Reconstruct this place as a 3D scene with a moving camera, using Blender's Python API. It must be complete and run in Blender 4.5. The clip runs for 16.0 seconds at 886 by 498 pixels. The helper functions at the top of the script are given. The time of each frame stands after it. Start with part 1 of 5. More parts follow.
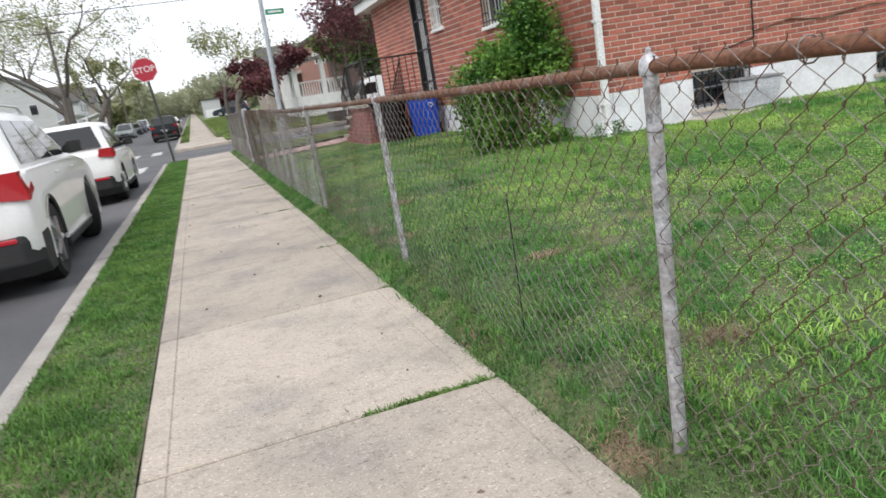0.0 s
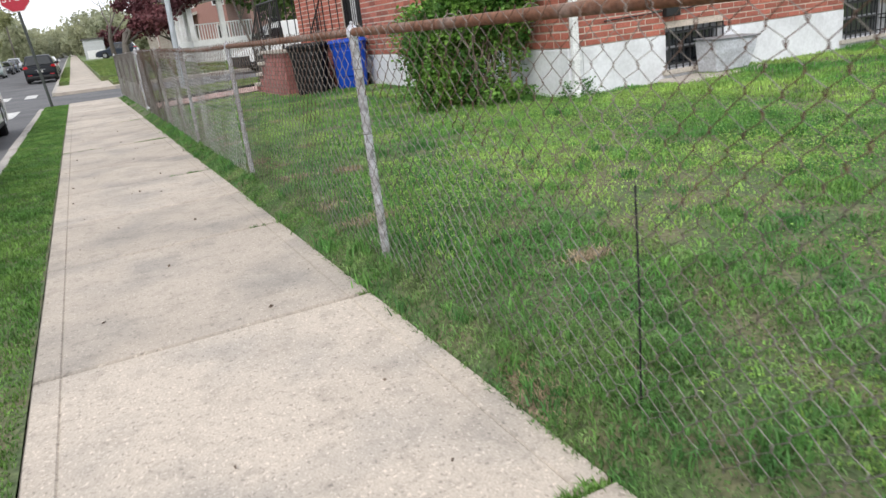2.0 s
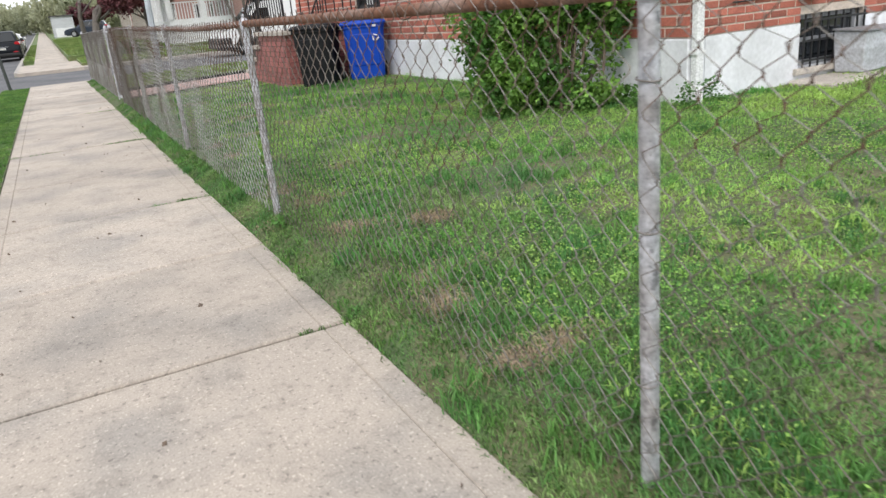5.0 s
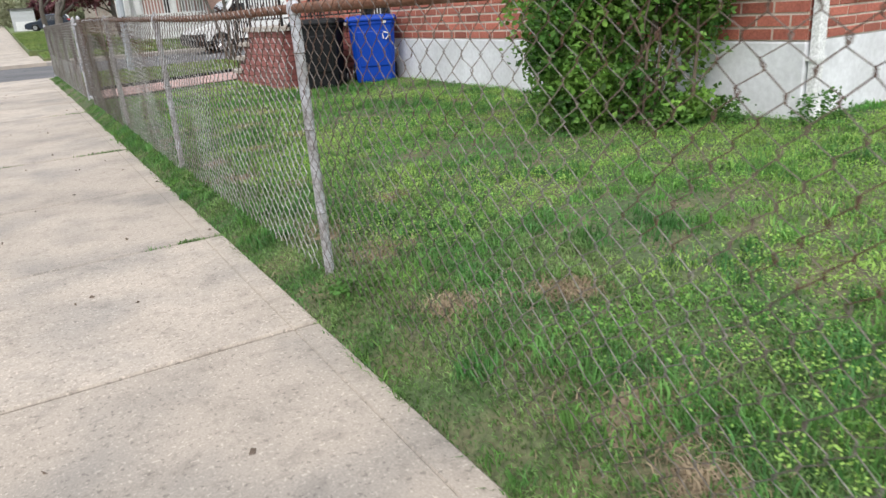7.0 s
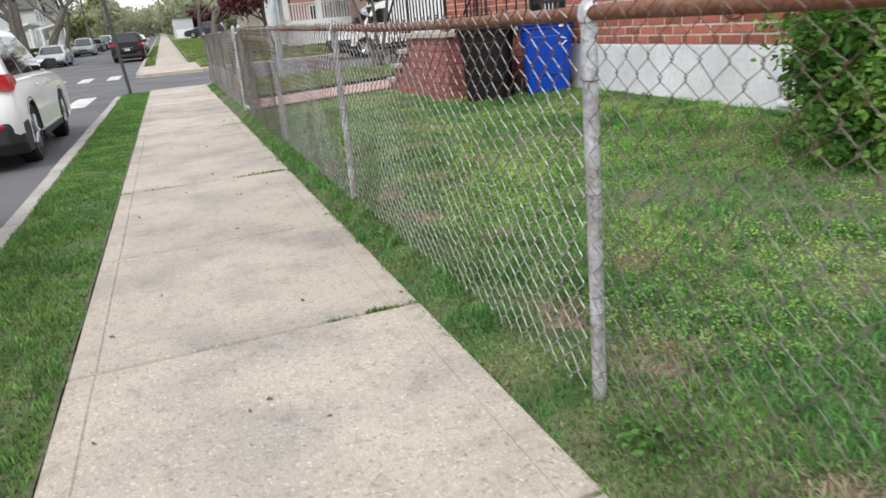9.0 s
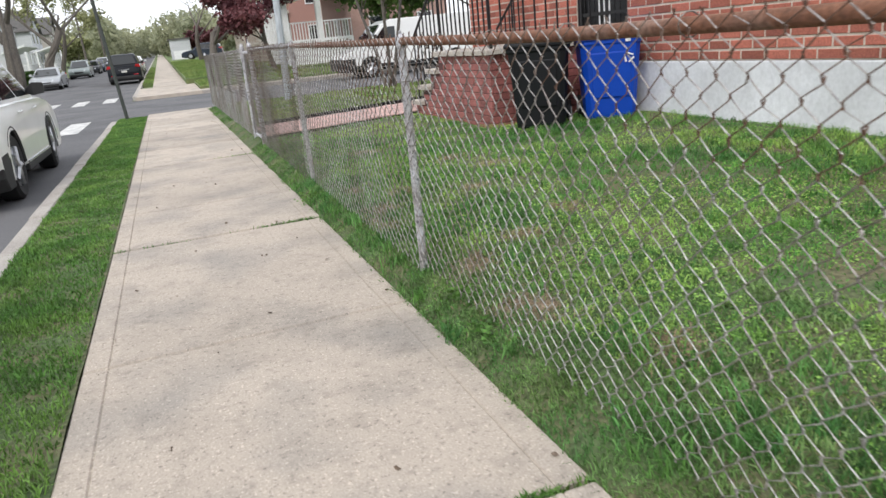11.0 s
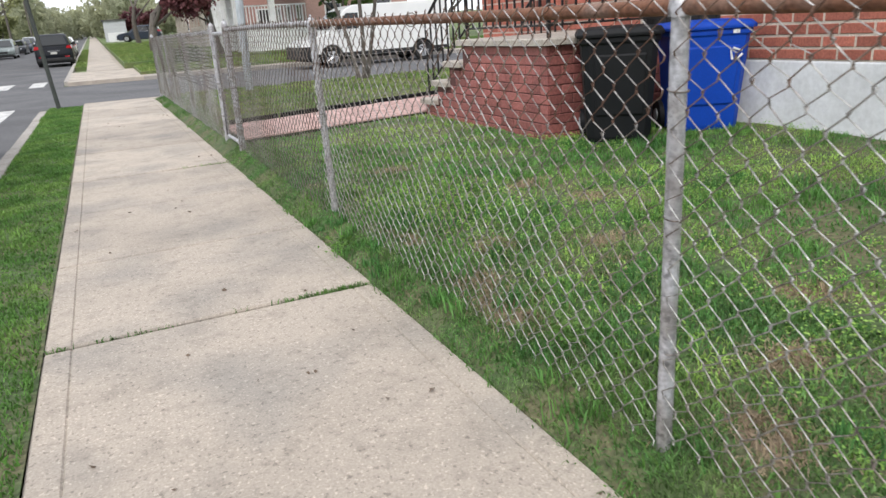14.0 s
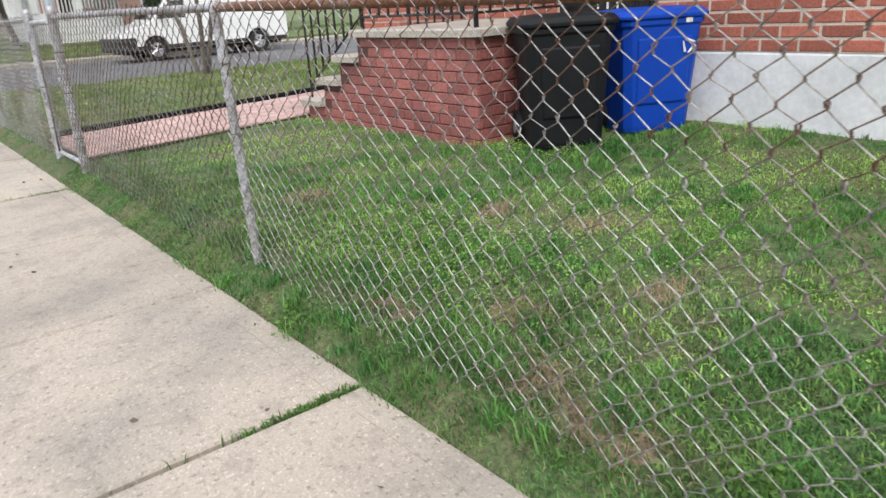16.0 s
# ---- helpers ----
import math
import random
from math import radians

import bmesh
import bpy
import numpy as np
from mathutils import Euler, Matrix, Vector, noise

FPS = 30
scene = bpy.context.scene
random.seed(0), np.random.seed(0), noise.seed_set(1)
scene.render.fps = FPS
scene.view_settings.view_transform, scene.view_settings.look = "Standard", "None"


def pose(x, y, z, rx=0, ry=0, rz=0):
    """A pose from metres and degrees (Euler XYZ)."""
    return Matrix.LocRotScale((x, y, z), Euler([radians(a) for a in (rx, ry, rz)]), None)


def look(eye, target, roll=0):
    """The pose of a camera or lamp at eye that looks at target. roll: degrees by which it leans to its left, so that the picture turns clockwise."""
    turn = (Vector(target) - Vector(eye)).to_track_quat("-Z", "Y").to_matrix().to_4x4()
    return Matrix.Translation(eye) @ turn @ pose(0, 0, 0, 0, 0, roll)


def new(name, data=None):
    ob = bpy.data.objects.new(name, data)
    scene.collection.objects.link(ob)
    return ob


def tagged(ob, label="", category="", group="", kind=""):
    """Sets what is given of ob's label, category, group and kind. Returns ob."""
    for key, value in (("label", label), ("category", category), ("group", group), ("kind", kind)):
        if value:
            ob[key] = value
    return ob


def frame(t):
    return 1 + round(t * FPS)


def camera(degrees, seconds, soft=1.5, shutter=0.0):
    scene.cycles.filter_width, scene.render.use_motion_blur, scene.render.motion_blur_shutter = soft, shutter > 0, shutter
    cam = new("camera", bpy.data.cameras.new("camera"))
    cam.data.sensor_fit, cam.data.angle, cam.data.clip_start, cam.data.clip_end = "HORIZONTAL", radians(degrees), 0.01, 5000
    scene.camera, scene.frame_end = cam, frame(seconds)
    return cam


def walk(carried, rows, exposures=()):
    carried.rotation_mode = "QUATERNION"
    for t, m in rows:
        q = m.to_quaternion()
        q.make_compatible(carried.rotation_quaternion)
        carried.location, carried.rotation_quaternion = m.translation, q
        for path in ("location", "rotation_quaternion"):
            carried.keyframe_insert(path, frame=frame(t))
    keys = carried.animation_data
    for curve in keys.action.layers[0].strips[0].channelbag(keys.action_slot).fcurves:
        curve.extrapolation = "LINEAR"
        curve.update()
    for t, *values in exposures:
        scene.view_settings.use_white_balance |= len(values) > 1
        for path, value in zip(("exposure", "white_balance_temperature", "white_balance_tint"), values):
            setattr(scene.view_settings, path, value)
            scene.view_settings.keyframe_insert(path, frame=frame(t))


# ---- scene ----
cam = camera(64.0, 16.0, shutter=0.3)
PATH = [
    (0, (-0.949, -0.819, 1.211), (-0.375, 1.042, 0.756), -9.4),
    (0.5, (-0.995, -0.562, 1.173), (-0.272, 1.224, 0.635), -7.3),
    (1, (-0.986, -0.222, 1.156), (-0.19, 1.504, 0.535), -5.8),
    (1.5, (-0.981, 0.144, 1.159), (-0.211, 1.879, 0.529), -6.1),
    (2, (-0.991, 0.508, 1.164), (-0.19, 2.237, 0.556), -6.6),
    (2.5, (-0.936, 0.894, 1.147), (-0.092, 2.604, 0.544), -5.3),
    (3, (-0.918, 1.278, 1.161), (0.001, 2.936, 0.522), -5.4),
    (3.5, (-0.852, 1.651, 1.171), (0.079, 3.299, 0.526), -4.9),
    (4, (-0.839, 2.006, 1.157), (0.09, 3.661, 0.526), -5.1),
    (4.5, (-0.852, 2.34, 1.158), (0.056, 4.005, 0.523), -5.3),
    (5, (-0.82, 2.684, 1.166), (0.033, 4.372, 0.517), -5.3),
    (7.5, (-0.813, 4.308, 1.139), (0.125, 5.949, 0.486), -4.1),
    (8, (-0.852, 4.552, 1.149), (0.031, 6.225, 0.502), -4.0),
    (8.5, (-0.875, 4.833, 1.162), (-0.08, 6.554, 0.524), -4.6),
    (9, (-0.837, 5.17, 1.186), (-0.215, 6.967, 0.565), -5.3),
    (9.5, (-0.865, 5.471, 1.205), (-0.266, 7.281, 0.602), -6.5),
    (10, (-0.857, 5.821, 1.2), (-0.234, 7.631, 0.623), -6.2),
    (12.5, (-0.93, 7.524, 1.177), (-0.277, 9.325, 0.604), -5.3),
    (13, (-0.943, 7.854, 1.18), (-0.253, 9.638, 0.594), -5.3),
    (13.5, (-0.984, 8.176, 1.2), (-0.254, 9.938, 0.598), -5.8),
    (14, (-1.011, 8.513, 1.181), (-0.229, 10.25, 0.573), -3.9),
    (14.5, (-1.104, 8.747, 1.175), (-0.187, 10.41, 0.547), -3.9),
    (15, (-1.069, 9.096, 1.193), (-0.038, 10.676, 0.53), -3.7),
    (15.5, (-1.044, 9.452, 1.204), (0.026, 11.004, 0.536), -3.2),
    (16, (-1.058, 9.773, 1.196), (0.1, 11.264, 0.535), -3.6),
]

walk(cam, [(t, look(eye, target, roll)) for t, eye, target, roll in PATH], [(0.0, 0.17), (3.0, 0.32), (8.5, 0.36), (10.0, 0.3), (13.0, 0.3), (14.5, 0.32), (16.0, 0.44)])

# ---- light: a bright, thinly overcast spring sky ----
SUN_EL, SUN_AZ = 46.0, 218.0
world = bpy.data.worlds.new("sky")
scene.world = world
world.use_nodes = True
wn, wl = world.node_tree.nodes, world.node_tree.links
sky = wn.new("ShaderNodeTexSky")
sky.sky_type, sky.sun_disc = "NISHITA", False
sky.sun_elevation, sky.sun_rotation = radians(SUN_EL), radians(SUN_AZ)
sky.air_density, sky.dust_density = 1.0, 4.0
veil = wn.new("ShaderNodeMix")
veil.data_type = "RGBA"
veil.inputs[0].default_value = 0.86
veil.inputs[7].default_value = (10.0, 10.25, 10.9, 1)
wl.new(sky.outputs[0], veil.inputs[6])
wl.new(veil.outputs[2], wn["Background"].inputs[0])
wn["Background"].inputs[1].default_value = 0.12
sun_data = bpy.data.lights.new("sun", "SUN")
sun_data.energy, sun_data.angle, sun_data.color = 1.5, radians(16), (1.0, 0.965, 0.92)
sun = new("sun", sun_data)
az, el = radians(SUN_AZ), radians(SUN_EL)
sun.matrix_world = look((math.sin(az) * math.cos(el) * 30, math.cos(az) * math.cos(el) * 30, math.sin(el) * 30), (0, 0, 0))


# ---- materials ----
def material(name, colour, rough=0.7, metal=0.0, second=None, scale=8.0, amount=0.5, fine=60.0, fine_amount=0.25,
             bump=0.0, bump_scale=None, vary=0.0, island=False, spec=0.5, stretch=(1, 1, 1), lo=0.35, hi=0.65, specks=()):
    """Principled paint: two scales of noise between two colours, an own tint for every object or island, and a fine bump."""
    m = bpy.data.materials.new(name)
    m.use_nodes = True
    n, l = m.node_tree.nodes, m.node_tree.links
    b = n["Principled BSDF"]
    b.inputs["Roughness"].default_value, b.inputs["Metallic"].default_value = rough, metal
    b.inputs["Specular IOR Level"].default_value = spec
    geo = n.new("ShaderNodeNewGeometry")
    mp = n.new("ShaderNodeMapping")
    mp.inputs["Scale"].default_value = stretch
    l.new(geo.outputs["Position"], mp.inputs[0])

    def noise_at(sc, detail=5.0):
        t = n.new("ShaderNodeTexNoise")
        t.inputs["Scale"].default_value, t.inputs["Detail"].default_value = sc, detail
        l.new(mp.outputs[0], t.inputs["Vector"])
        return t

    def mix(kind, fac, a, c):
        x = n.new("ShaderNodeMix")
        x.data_type, x.blend_type = "RGBA", kind
        for socket, value in ((0, fac), (6, a), (7, c)):
            if isinstance(value, bpy.types.NodeSocket):
                l.new(value, x.inputs[socket])
            else:
                x.inputs[socket].default_value = value
        return x.outputs[2]

    c1 = (*colour, 1)
    c2 = (*(second or [v * 0.6 for v in colour]), 1)
    ramp = n.new("ShaderNodeMapRange")
    ramp.inputs[1].default_value, ramp.inputs[2].default_value, ramp.inputs[4].default_value = lo, hi, amount
    l.new(noise_at(scale).outputs[0], ramp.inputs[0])
    col = mix("MIX", ramp.outputs[0], c1, c2)
    grain = n.new("ShaderNodeMapRange")
    grain.inputs[1].default_value, grain.inputs[2].default_value = 0.3, 0.7
    grain.inputs[3].default_value, grain.inputs[4].default_value = 1 - fine_amount, 1 + fine_amount
    l.new(noise_at(fine, 3.0).outputs[0], grain.inputs[0])
    col = mix("MULTIPLY", 1.0, col, grain.outputs[0])
    for sc, low, high, factor in specks:
        spot = n.new("ShaderNodeMapRange")
        spot.inputs[1].default_value, spot.inputs[2].default_value = low, high
        spot.inputs[3].default_value, spot.inputs[4].default_value = 1.0, factor
        l.new(noise_at(sc, 4.0).outputs[0], spot.inputs[0])
        col = mix("MULTIPLY", 1.0, col, spot.outputs[0])
    if vary:
        own = n.new("ShaderNodeMapRange")
        own.inputs[3].default_value, own.inputs[4].default_value = 1 - vary, 1 + vary
        if island:
            l.new(geo.outputs["Random Per Island"], own.inputs[0])
        else:
            l.new(n.new("ShaderNodeObjectInfo").outputs["Random"], own.inputs[0])
        col = mix("MULTIPLY", 1.0, col, own.outputs[0])
    l.new(col, b.inputs["Base Color"])
    if bump:
        bp = n.new("ShaderNodeBump")
        bp.inputs["Strength"].default_value, bp.inputs["Distance"].default_value = bump, 0.01
        l.new(noise_at(bump_scale or fine, 6.0).outputs[0], bp.inputs["Height"])
        l.new(bp.outputs[0], b.inputs["Normal"])
    return m


def glass_material(name, colour, rough=0.04):
    m = bpy.data.materials.new(name)
    m.use_nodes = True
    b = m.node_tree.nodes["Principled BSDF"]
    b.inputs["Base Color"].default_value = (*colour, 1)
    b.inputs["Roughness"].default_value = rough
    b.inputs["Specular IOR Level"].default_value = 0.8
    b.inputs["Coat Weight"].default_value = 0.6
    return m


M_CONCRETE = material("worn_concrete", (0.425, 0.37, 0.312), 0.88, second=(0.235, 0.222, 0.205), scale=1.7, amount=0.75, fine=120, fine_amount=0.14, bump=0.1, bump_scale=110, vary=0.1, lo=0.46, hi=0.74,
                      specks=((0.7, 0.48, 0.74, 0.84), (3.1, 0.5, 0.72, 0.9), (9, 0.54, 0.68, 0.86), (26, 0.56, 0.67, 0.84), (48, 0.61, 0.66, 0.66), (60, 0.6, 0.66, 1.28), (110, 0.61, 0.69, 0.8)))
M_JOINT = material("dark_joint_dirt", (0.035, 0.032, 0.024), 0.95, second=(0.06, 0.1, 0.03), scale=6)
M_KERB = material("kerb_concrete", (0.37, 0.345, 0.315), 0.9, second=(0.22, 0.2, 0.18), scale=3, bump=0.4, fine=90, vary=0.08)
M_ASPHALT = material("asphalt", (0.125, 0.125, 0.13), 0.92, second=(0.08, 0.08, 0.085), scale=0.5, amount=0.9, fine=220, fine_amount=0.4, bump=0.4)
M_PAINT = material("road_marking_paint", (0.62, 0.62, 0.6), 0.8, second=(0.3, 0.3, 0.3), scale=5, amount=0.8)
M_SOIL = material("lawn_thatch", (0.07, 0.105, 0.04), 0.95, second=(0.135, 0.12, 0.068), scale=3.4, amount=0.8, fine=45, fine_amount=0.45, bump=0.8, lo=0.42, hi=0.6)
M_EARTH = material("bare_earth", (0.27, 0.2, 0.14), 0.95, second=(0.12, 0.1, 0.06), scale=12, amount=0.85, fine=60, fine_amount=0.45, bump=0.8)
M_TURF = material("mown_turf", (0.085, 0.15, 0.04), 0.95, second=(0.13, 0.14, 0.06), scale=1.1, amount=0.9, fine=25, fine_amount=0.4, bump=0.8)
M_BRICK = material("red_brick", (0.375, 0.122, 0.085), 0.85, second=(0.25, 0.075, 0.057), scale=3, fine=70, bump=0.3, vary=0.3)
M_BRICK_WALL = material("red_brick_joined", (0.375, 0.122, 0.085), 0.85, second=(0.25, 0.075, 0.057), scale=3, fine=70, bump=0.3, vary=0.3, island=True)
M_MORTAR = material("mortar", (0.58, 0.5, 0.43), 0.95, second=(0.36, 0.3, 0.25), scale=4, fine=90)
M_STOOP_BRICK = material("painted_stoop_brick", (0.27, 0.095, 0.088), 0.62, second=(0.35, 0.12, 0.105), scale=2.2, amount=0.7, fine=50, bump=0.2, vary=0.22)
M_STOOP_MORTAR = material("painted_stoop_mortar", (0.11, 0.045, 0.042), 0.75)
M_WHITEWASH = material("white_painted_foundation", (0.77, 0.785, 0.82), 0.7, second=(0.55, 0.56, 0.58), scale=2.0, amount=0.75, fine=28, fine_amount=0.08, bump=1.0, bump_scale=7)
M_SLAB = material("stoop_slab", (0.46, 0.42, 0.37), 0.85, second=(0.3, 0.27, 0.24), scale=4, bump=0.2)
M_GALV = material("galvanised_steel", (0.52, 0.53, 0.57), 0.5, 0.4, second=(0.27, 0.25, 0.24), scale=11, amount=0.8, fine=70, fine_amount=0.3, bump=0.25, bump_scale=40, specks=((38, 0.58, 0.66, 0.55),))
M_RUST = material("rusted_pipe", (0.17, 0.075, 0.042), 0.8, 0.1, second=(0.3, 0.25, 0.22), scale=5, amount=0.55, fine=70, fine_amount=0.35, bump=0.4, lo=0.5, hi=0.7)
M_WIRE = material("chain_link_wire", (0.39, 0.385, 0.375), 0.4, 0.65, second=(0.23, 0.19, 0.175), scale=2.6, amount=0.85, fine=55, fine_amount=0.45, lo=0.45, hi=0.64)
# brown for rusted wire and for the diagonal painted as shaded
M_WIRE_RUST_SHADE = material("rusty_shaded_chain_link_wire", (0.12, 0.068, 0.048), 0.65, 0.3, second=(0.3, 0.27, 0.24), scale=2.4, amount=0.85, fine=30, fine_amount=0.3, lo=0.5, hi=0.66)
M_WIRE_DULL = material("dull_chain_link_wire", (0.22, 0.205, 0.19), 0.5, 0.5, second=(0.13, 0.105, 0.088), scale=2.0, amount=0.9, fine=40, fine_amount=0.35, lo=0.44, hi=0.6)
M_IRON = material("black_iron", (0.022, 0.022, 0.024), 0.5, 0.3, fine=60)
M_WHITE = material("white_paint", (0.74, 0.75, 0.76), 0.55, second=(0.6, 0.6, 0.59), scale=3, amount=0.5)
M_BLUE = material("blue_plastic", (0.004, 0.058, 0.43), 0.5, spec=0.25, second=(0.004, 0.042, 0.33), scale=3, fine=80, fine_amount=0.08, bump=0.05)
M_BLACK = material("black_plastic", (0.007, 0.008, 0.01), 0.6, spec=0.22, second=(0.013, 0.014, 0.016), scale=4, fine=80, fine_amount=0.15)
# near-black: darkness of rooms and vent opening painted in; also the door
M_DARK = material("near_black", (0.012, 0.013, 0.015), 0.6)
M_GREYTIN = material("grey_sheet_metal", (0.3, 0.31, 0.33), 0.5, 0.3, second=(0.2, 0.2, 0.21), scale=5)
M_PATH = material("pink_concrete_paver", (0.5, 0.34, 0.31), 0.85, second=(0.36, 0.24, 0.22), scale=4, bump=0.3, vary=0.14)
M_GLASS = glass_material("dark_window_glass", (0.02, 0.024, 0.028))
M_ROOF = material("roof_shingle", (0.1, 0.095, 0.09), 0.9, second=(0.06, 0.06, 0.06), scale=2, fine=30)


# ---- mesh helpers ----
class Shape:
    """Gathers vertices and faces of one mesh."""

    def __init__(self):
        self.v, self.f = [], []

    def add(self, verts, faces):
        o = len(self.v)
        self.v += [tuple(p) for p in verts]
        self.f += [tuple(o + i for i in q) for q in faces]
        return self

    def box(self, x0, x1, y0, y1, z0, z1):
        v = [(x, y, z) for z in (z0, z1) for y in (y0, y1) for x in (x0, x1)]
        return self.add(v, [(0, 2, 3, 1), (4, 5, 7, 6), (0, 1, 5, 4), (2, 6, 7, 3), (0, 4, 6, 2), (1, 3, 7, 5)])

    def chamfer(self, x0, x1, y0, y1, z0, z1, c=0.01):
        """A box with its upper and side edges broken."""
        rings = []
        for z, s in ((z0, 0), (z1 - c, 0), (z1, c)):
            a, b, d, e = x0 + s, x1 - s, y0 + s, y1 - s
            rings.append([(a + c, d, z), (b - c, d, z), (b, d + c, z), (b, e - c, z), (b - c, e, z), (a + c, e, z), (a, e - c, z), (a, d + c, z)])
        self.loft(rings)
        return self

    def loft(self, rings, closed=True, caps=True):
        k = len(rings[0])
        o = len(self.v)
        for r in rings:
            self.v += [tuple(p) for p in r]
        for i in range(len(rings) - 1):
            for j in range(k if closed else k - 1):
                a, b = o + i * k + j, o + i * k + (j + 1) % k
                self.f.append((a, b, b + k, a + k))
        if caps:
            self.f.append(tuple(o + j for j in range(k - 1, -1, -1)))
            self.f.append(tuple(o + (len(rings) - 1) * k + j for j in range(k)))
        return self

    def tube(self, path, radii, sides=8, caps=True):
        """A round bar along a path; radii one number or one for each point."""
        pts = [Vector(p) for p in path]
        if not isinstance(radii, (list, tuple)):
            radii = [radii] * len(pts)
        rings = []
        for i, p in enumerate(pts):
            d = (pts[min(i + 1, len(pts) - 1)] - pts[max(i - 1, 0)]).normalized()
            up = Vector((0, 0, 1)) if abs(d.z) < 0.9 else Vector((0, 1, 0))
            a = d.cross(up).normalized()
            b = d.cross(a)
            rings.append([p + radii[i] * (math.cos(t) * a + math.sin(t) * b) for t in (2 * math.pi * j / sides for j in range(sides))])
        return self.loft(rings, True, caps)

    def mesh(self, name):
        me = bpy.data.meshes.new(name)
        me.from_pydata(self.v, [], self.f)
        me.validate()
        bm = bmesh.new()
        bm.from_mesh(me)
        bmesh.ops.recalc_face_normals(bm, faces=bm.faces)
        bm.to_mesh(me)
        bm.free()
        return me


def quick_mesh(name, v, f):
    """A mesh straight from numpy arrays of vertices and equal-sided faces."""
    me = bpy.data.meshes.new(name)
    k = f.shape[1]
    me.vertices.add(len(v)), me.loops.add(f.size), me.polygons.add(len(f))
    me.vertices.foreach_set("co", v.astype(np.float32).ravel())
    me.loops.foreach_set("vertex_index", f.astype(np.int32).ravel())
    me.polygons.foreach_set("loop_start", np.arange(0, f.size, k, dtype=np.int32))
    me.update(calc_edges=True)
    return me


def part(name, shape, mat, parent=None, label="", smooth=False, bevel=0.0, at=None):
    """One mesh object, under its thing; smooth by angle, with rounded edges where asked."""
    me = shape.mesh(name) if isinstance(shape, Shape) else shape
    if not me.materials:
        me.materials.append(mat)
    ob = new(name, me)
    if smooth:
        me.shade_smooth()
        me.set_sharp_from_angle(angle=radians(40))
    if bevel:
        mod = ob.modifiers.new("bevel", "BEVEL")
        mod.width, mod.segments, mod.limit_method = bevel, 2, "ANGLE"
    if at is not None:
        ob.matrix_basis = at
    if parent is not None:
        ob.parent = parent
    if label:
        ob["label"] = label
    return ob


def thing(name, label, category, group="", kind="", at=None):
    ob = tagged(new(name), label, category, group, kind)
    ob.empty_display_size = 0.2
    if at is not None:
        ob.matrix_basis = at
    return ob


def structure(name, shape, mat, label, category, bevel=0.0, smooth=False):
    return tagged(part(name, shape, mat, None, label, smooth, bevel), label, category, "", "structure")


# ---- plan ----
WALK_W, LAWN_X = 1.43, 0.165
KERB_IN, KERB_OUT, ROAD_Z = -2.08, -2.24, -0.13
ROAD_FAR = -9.2
CROSS_0, CROSS_1 = 26.3, 37.5
HOUSE_X, HOUSE_Y0, HOUSE_Y1 = 3.8, 7.05, 17.4
SILL_Z, EAVE_Z = 0.73, 3.2
JOINTS = [-9.0, -7.5, -6.0, -4.5, -3.0, -1.45, 0.15, 1.76, 3.5, 5.21, 6.5, 7.97, 9.57, 11.62, 12.88, 14.3, 15.75, 17.6, 19.1, 20.6, 22.1, 23.6, 25.35]
POSTS = [-8.4, -5.35, -2.3, 0.77, 3.71, 6.79, 9.77, 12.79, 15.9, 16.8, 19.85, 22.85, 25.75]


def lawn_z(x, y):
    """Height of the yard: rising gently from the walk to the house."""
    r = min(max((x - 0.1) / 3.6, 0), 1)
    far = min(max((25.6 - y) / 7.0, 0), 1)
    edge = min(max(x / 0.16, 0), 1)
    return -0.012 + edge * (0.04 + (0.05 + 0.13 * r) * far) + edge * 0.024 * (noise.noise(Vector((x * 0.9, y * 0.9, 0))) + 0.55 * noise.noise(Vector((x * 3.2, y * 3.2, 3))))


# ---- the ground ----
def rise(y):
    """The street climbs gently beyond the crossing."""
    return 0.0165 * max(0.0, y - 39.0)


def strip(x0, x1, ys, z, shape=None):
    g = shape or Shape()
    for y0, y1 in zip(ys, ys[1:]):
        g.add([(x0, y0, z + rise(y0)), (x1, y0, z + rise(y0)), (x1, y1, z + rise(y1)), (x0, y1, z + rise(y1))], [(0, 1, 2, 3)])
    return g


g = strip(ROAD_FAR, KERB_OUT, (-60, 39, 600), ROAD_Z)
for x0, x1 in ((KERB_OUT, 90), (-90, ROAD_FAR)):
    strip(x0, x1, (CROSS_0 - 0.15, CROSS_1 + 0.15), ROAD_Z, g)
structure("road", g, M_ASPHALT, "grey worn asphalt street with a crossing", "road")
g = strip(-700, 700, (-300, 39, 1200), ROAD_Z - 0.03)
structure("ground", g, M_TURF, "turf and earth under the whole place", "ground")


def patch(name, x0, x1, y0, y1, step, height, label):
    s = Shape()
    nx, ny = max(1, int((x1 - x0) / step)), max(1, int((y1 - y0) / step))
    s.v = [(x0 + (x1 - x0) * i / nx, y0 + (y1 - y0) * j / ny, height(x0 + (x1 - x0) * i / nx, y0 + (y1 - y0) * j / ny)) for j in range(ny + 1) for i in range(nx + 1)]
    s.f = [(j * (nx + 1) + i, j * (nx + 1) + i + 1, (j + 1) * (nx + 1) + i + 1, (j + 1) * (nx + 1) + i) for j in range(ny) for i in range(nx)]
    return structure(name, s, M_SOIL, label, "lawn", smooth=True)


patch("lawn", 0.0, 14.0, -10.0, CROSS_0 - 0.5, 0.16, lawn_z, "uneven yard turf with bare earth patches")
patch("verge", KERB_IN, -WALK_W, -10.0, 25.35, 0.2, lambda x, y: 0.0 + 0.012 * noise.noise(Vector((x * 5, y * 5, 1))), "narrow turf strip between walk and kerb")

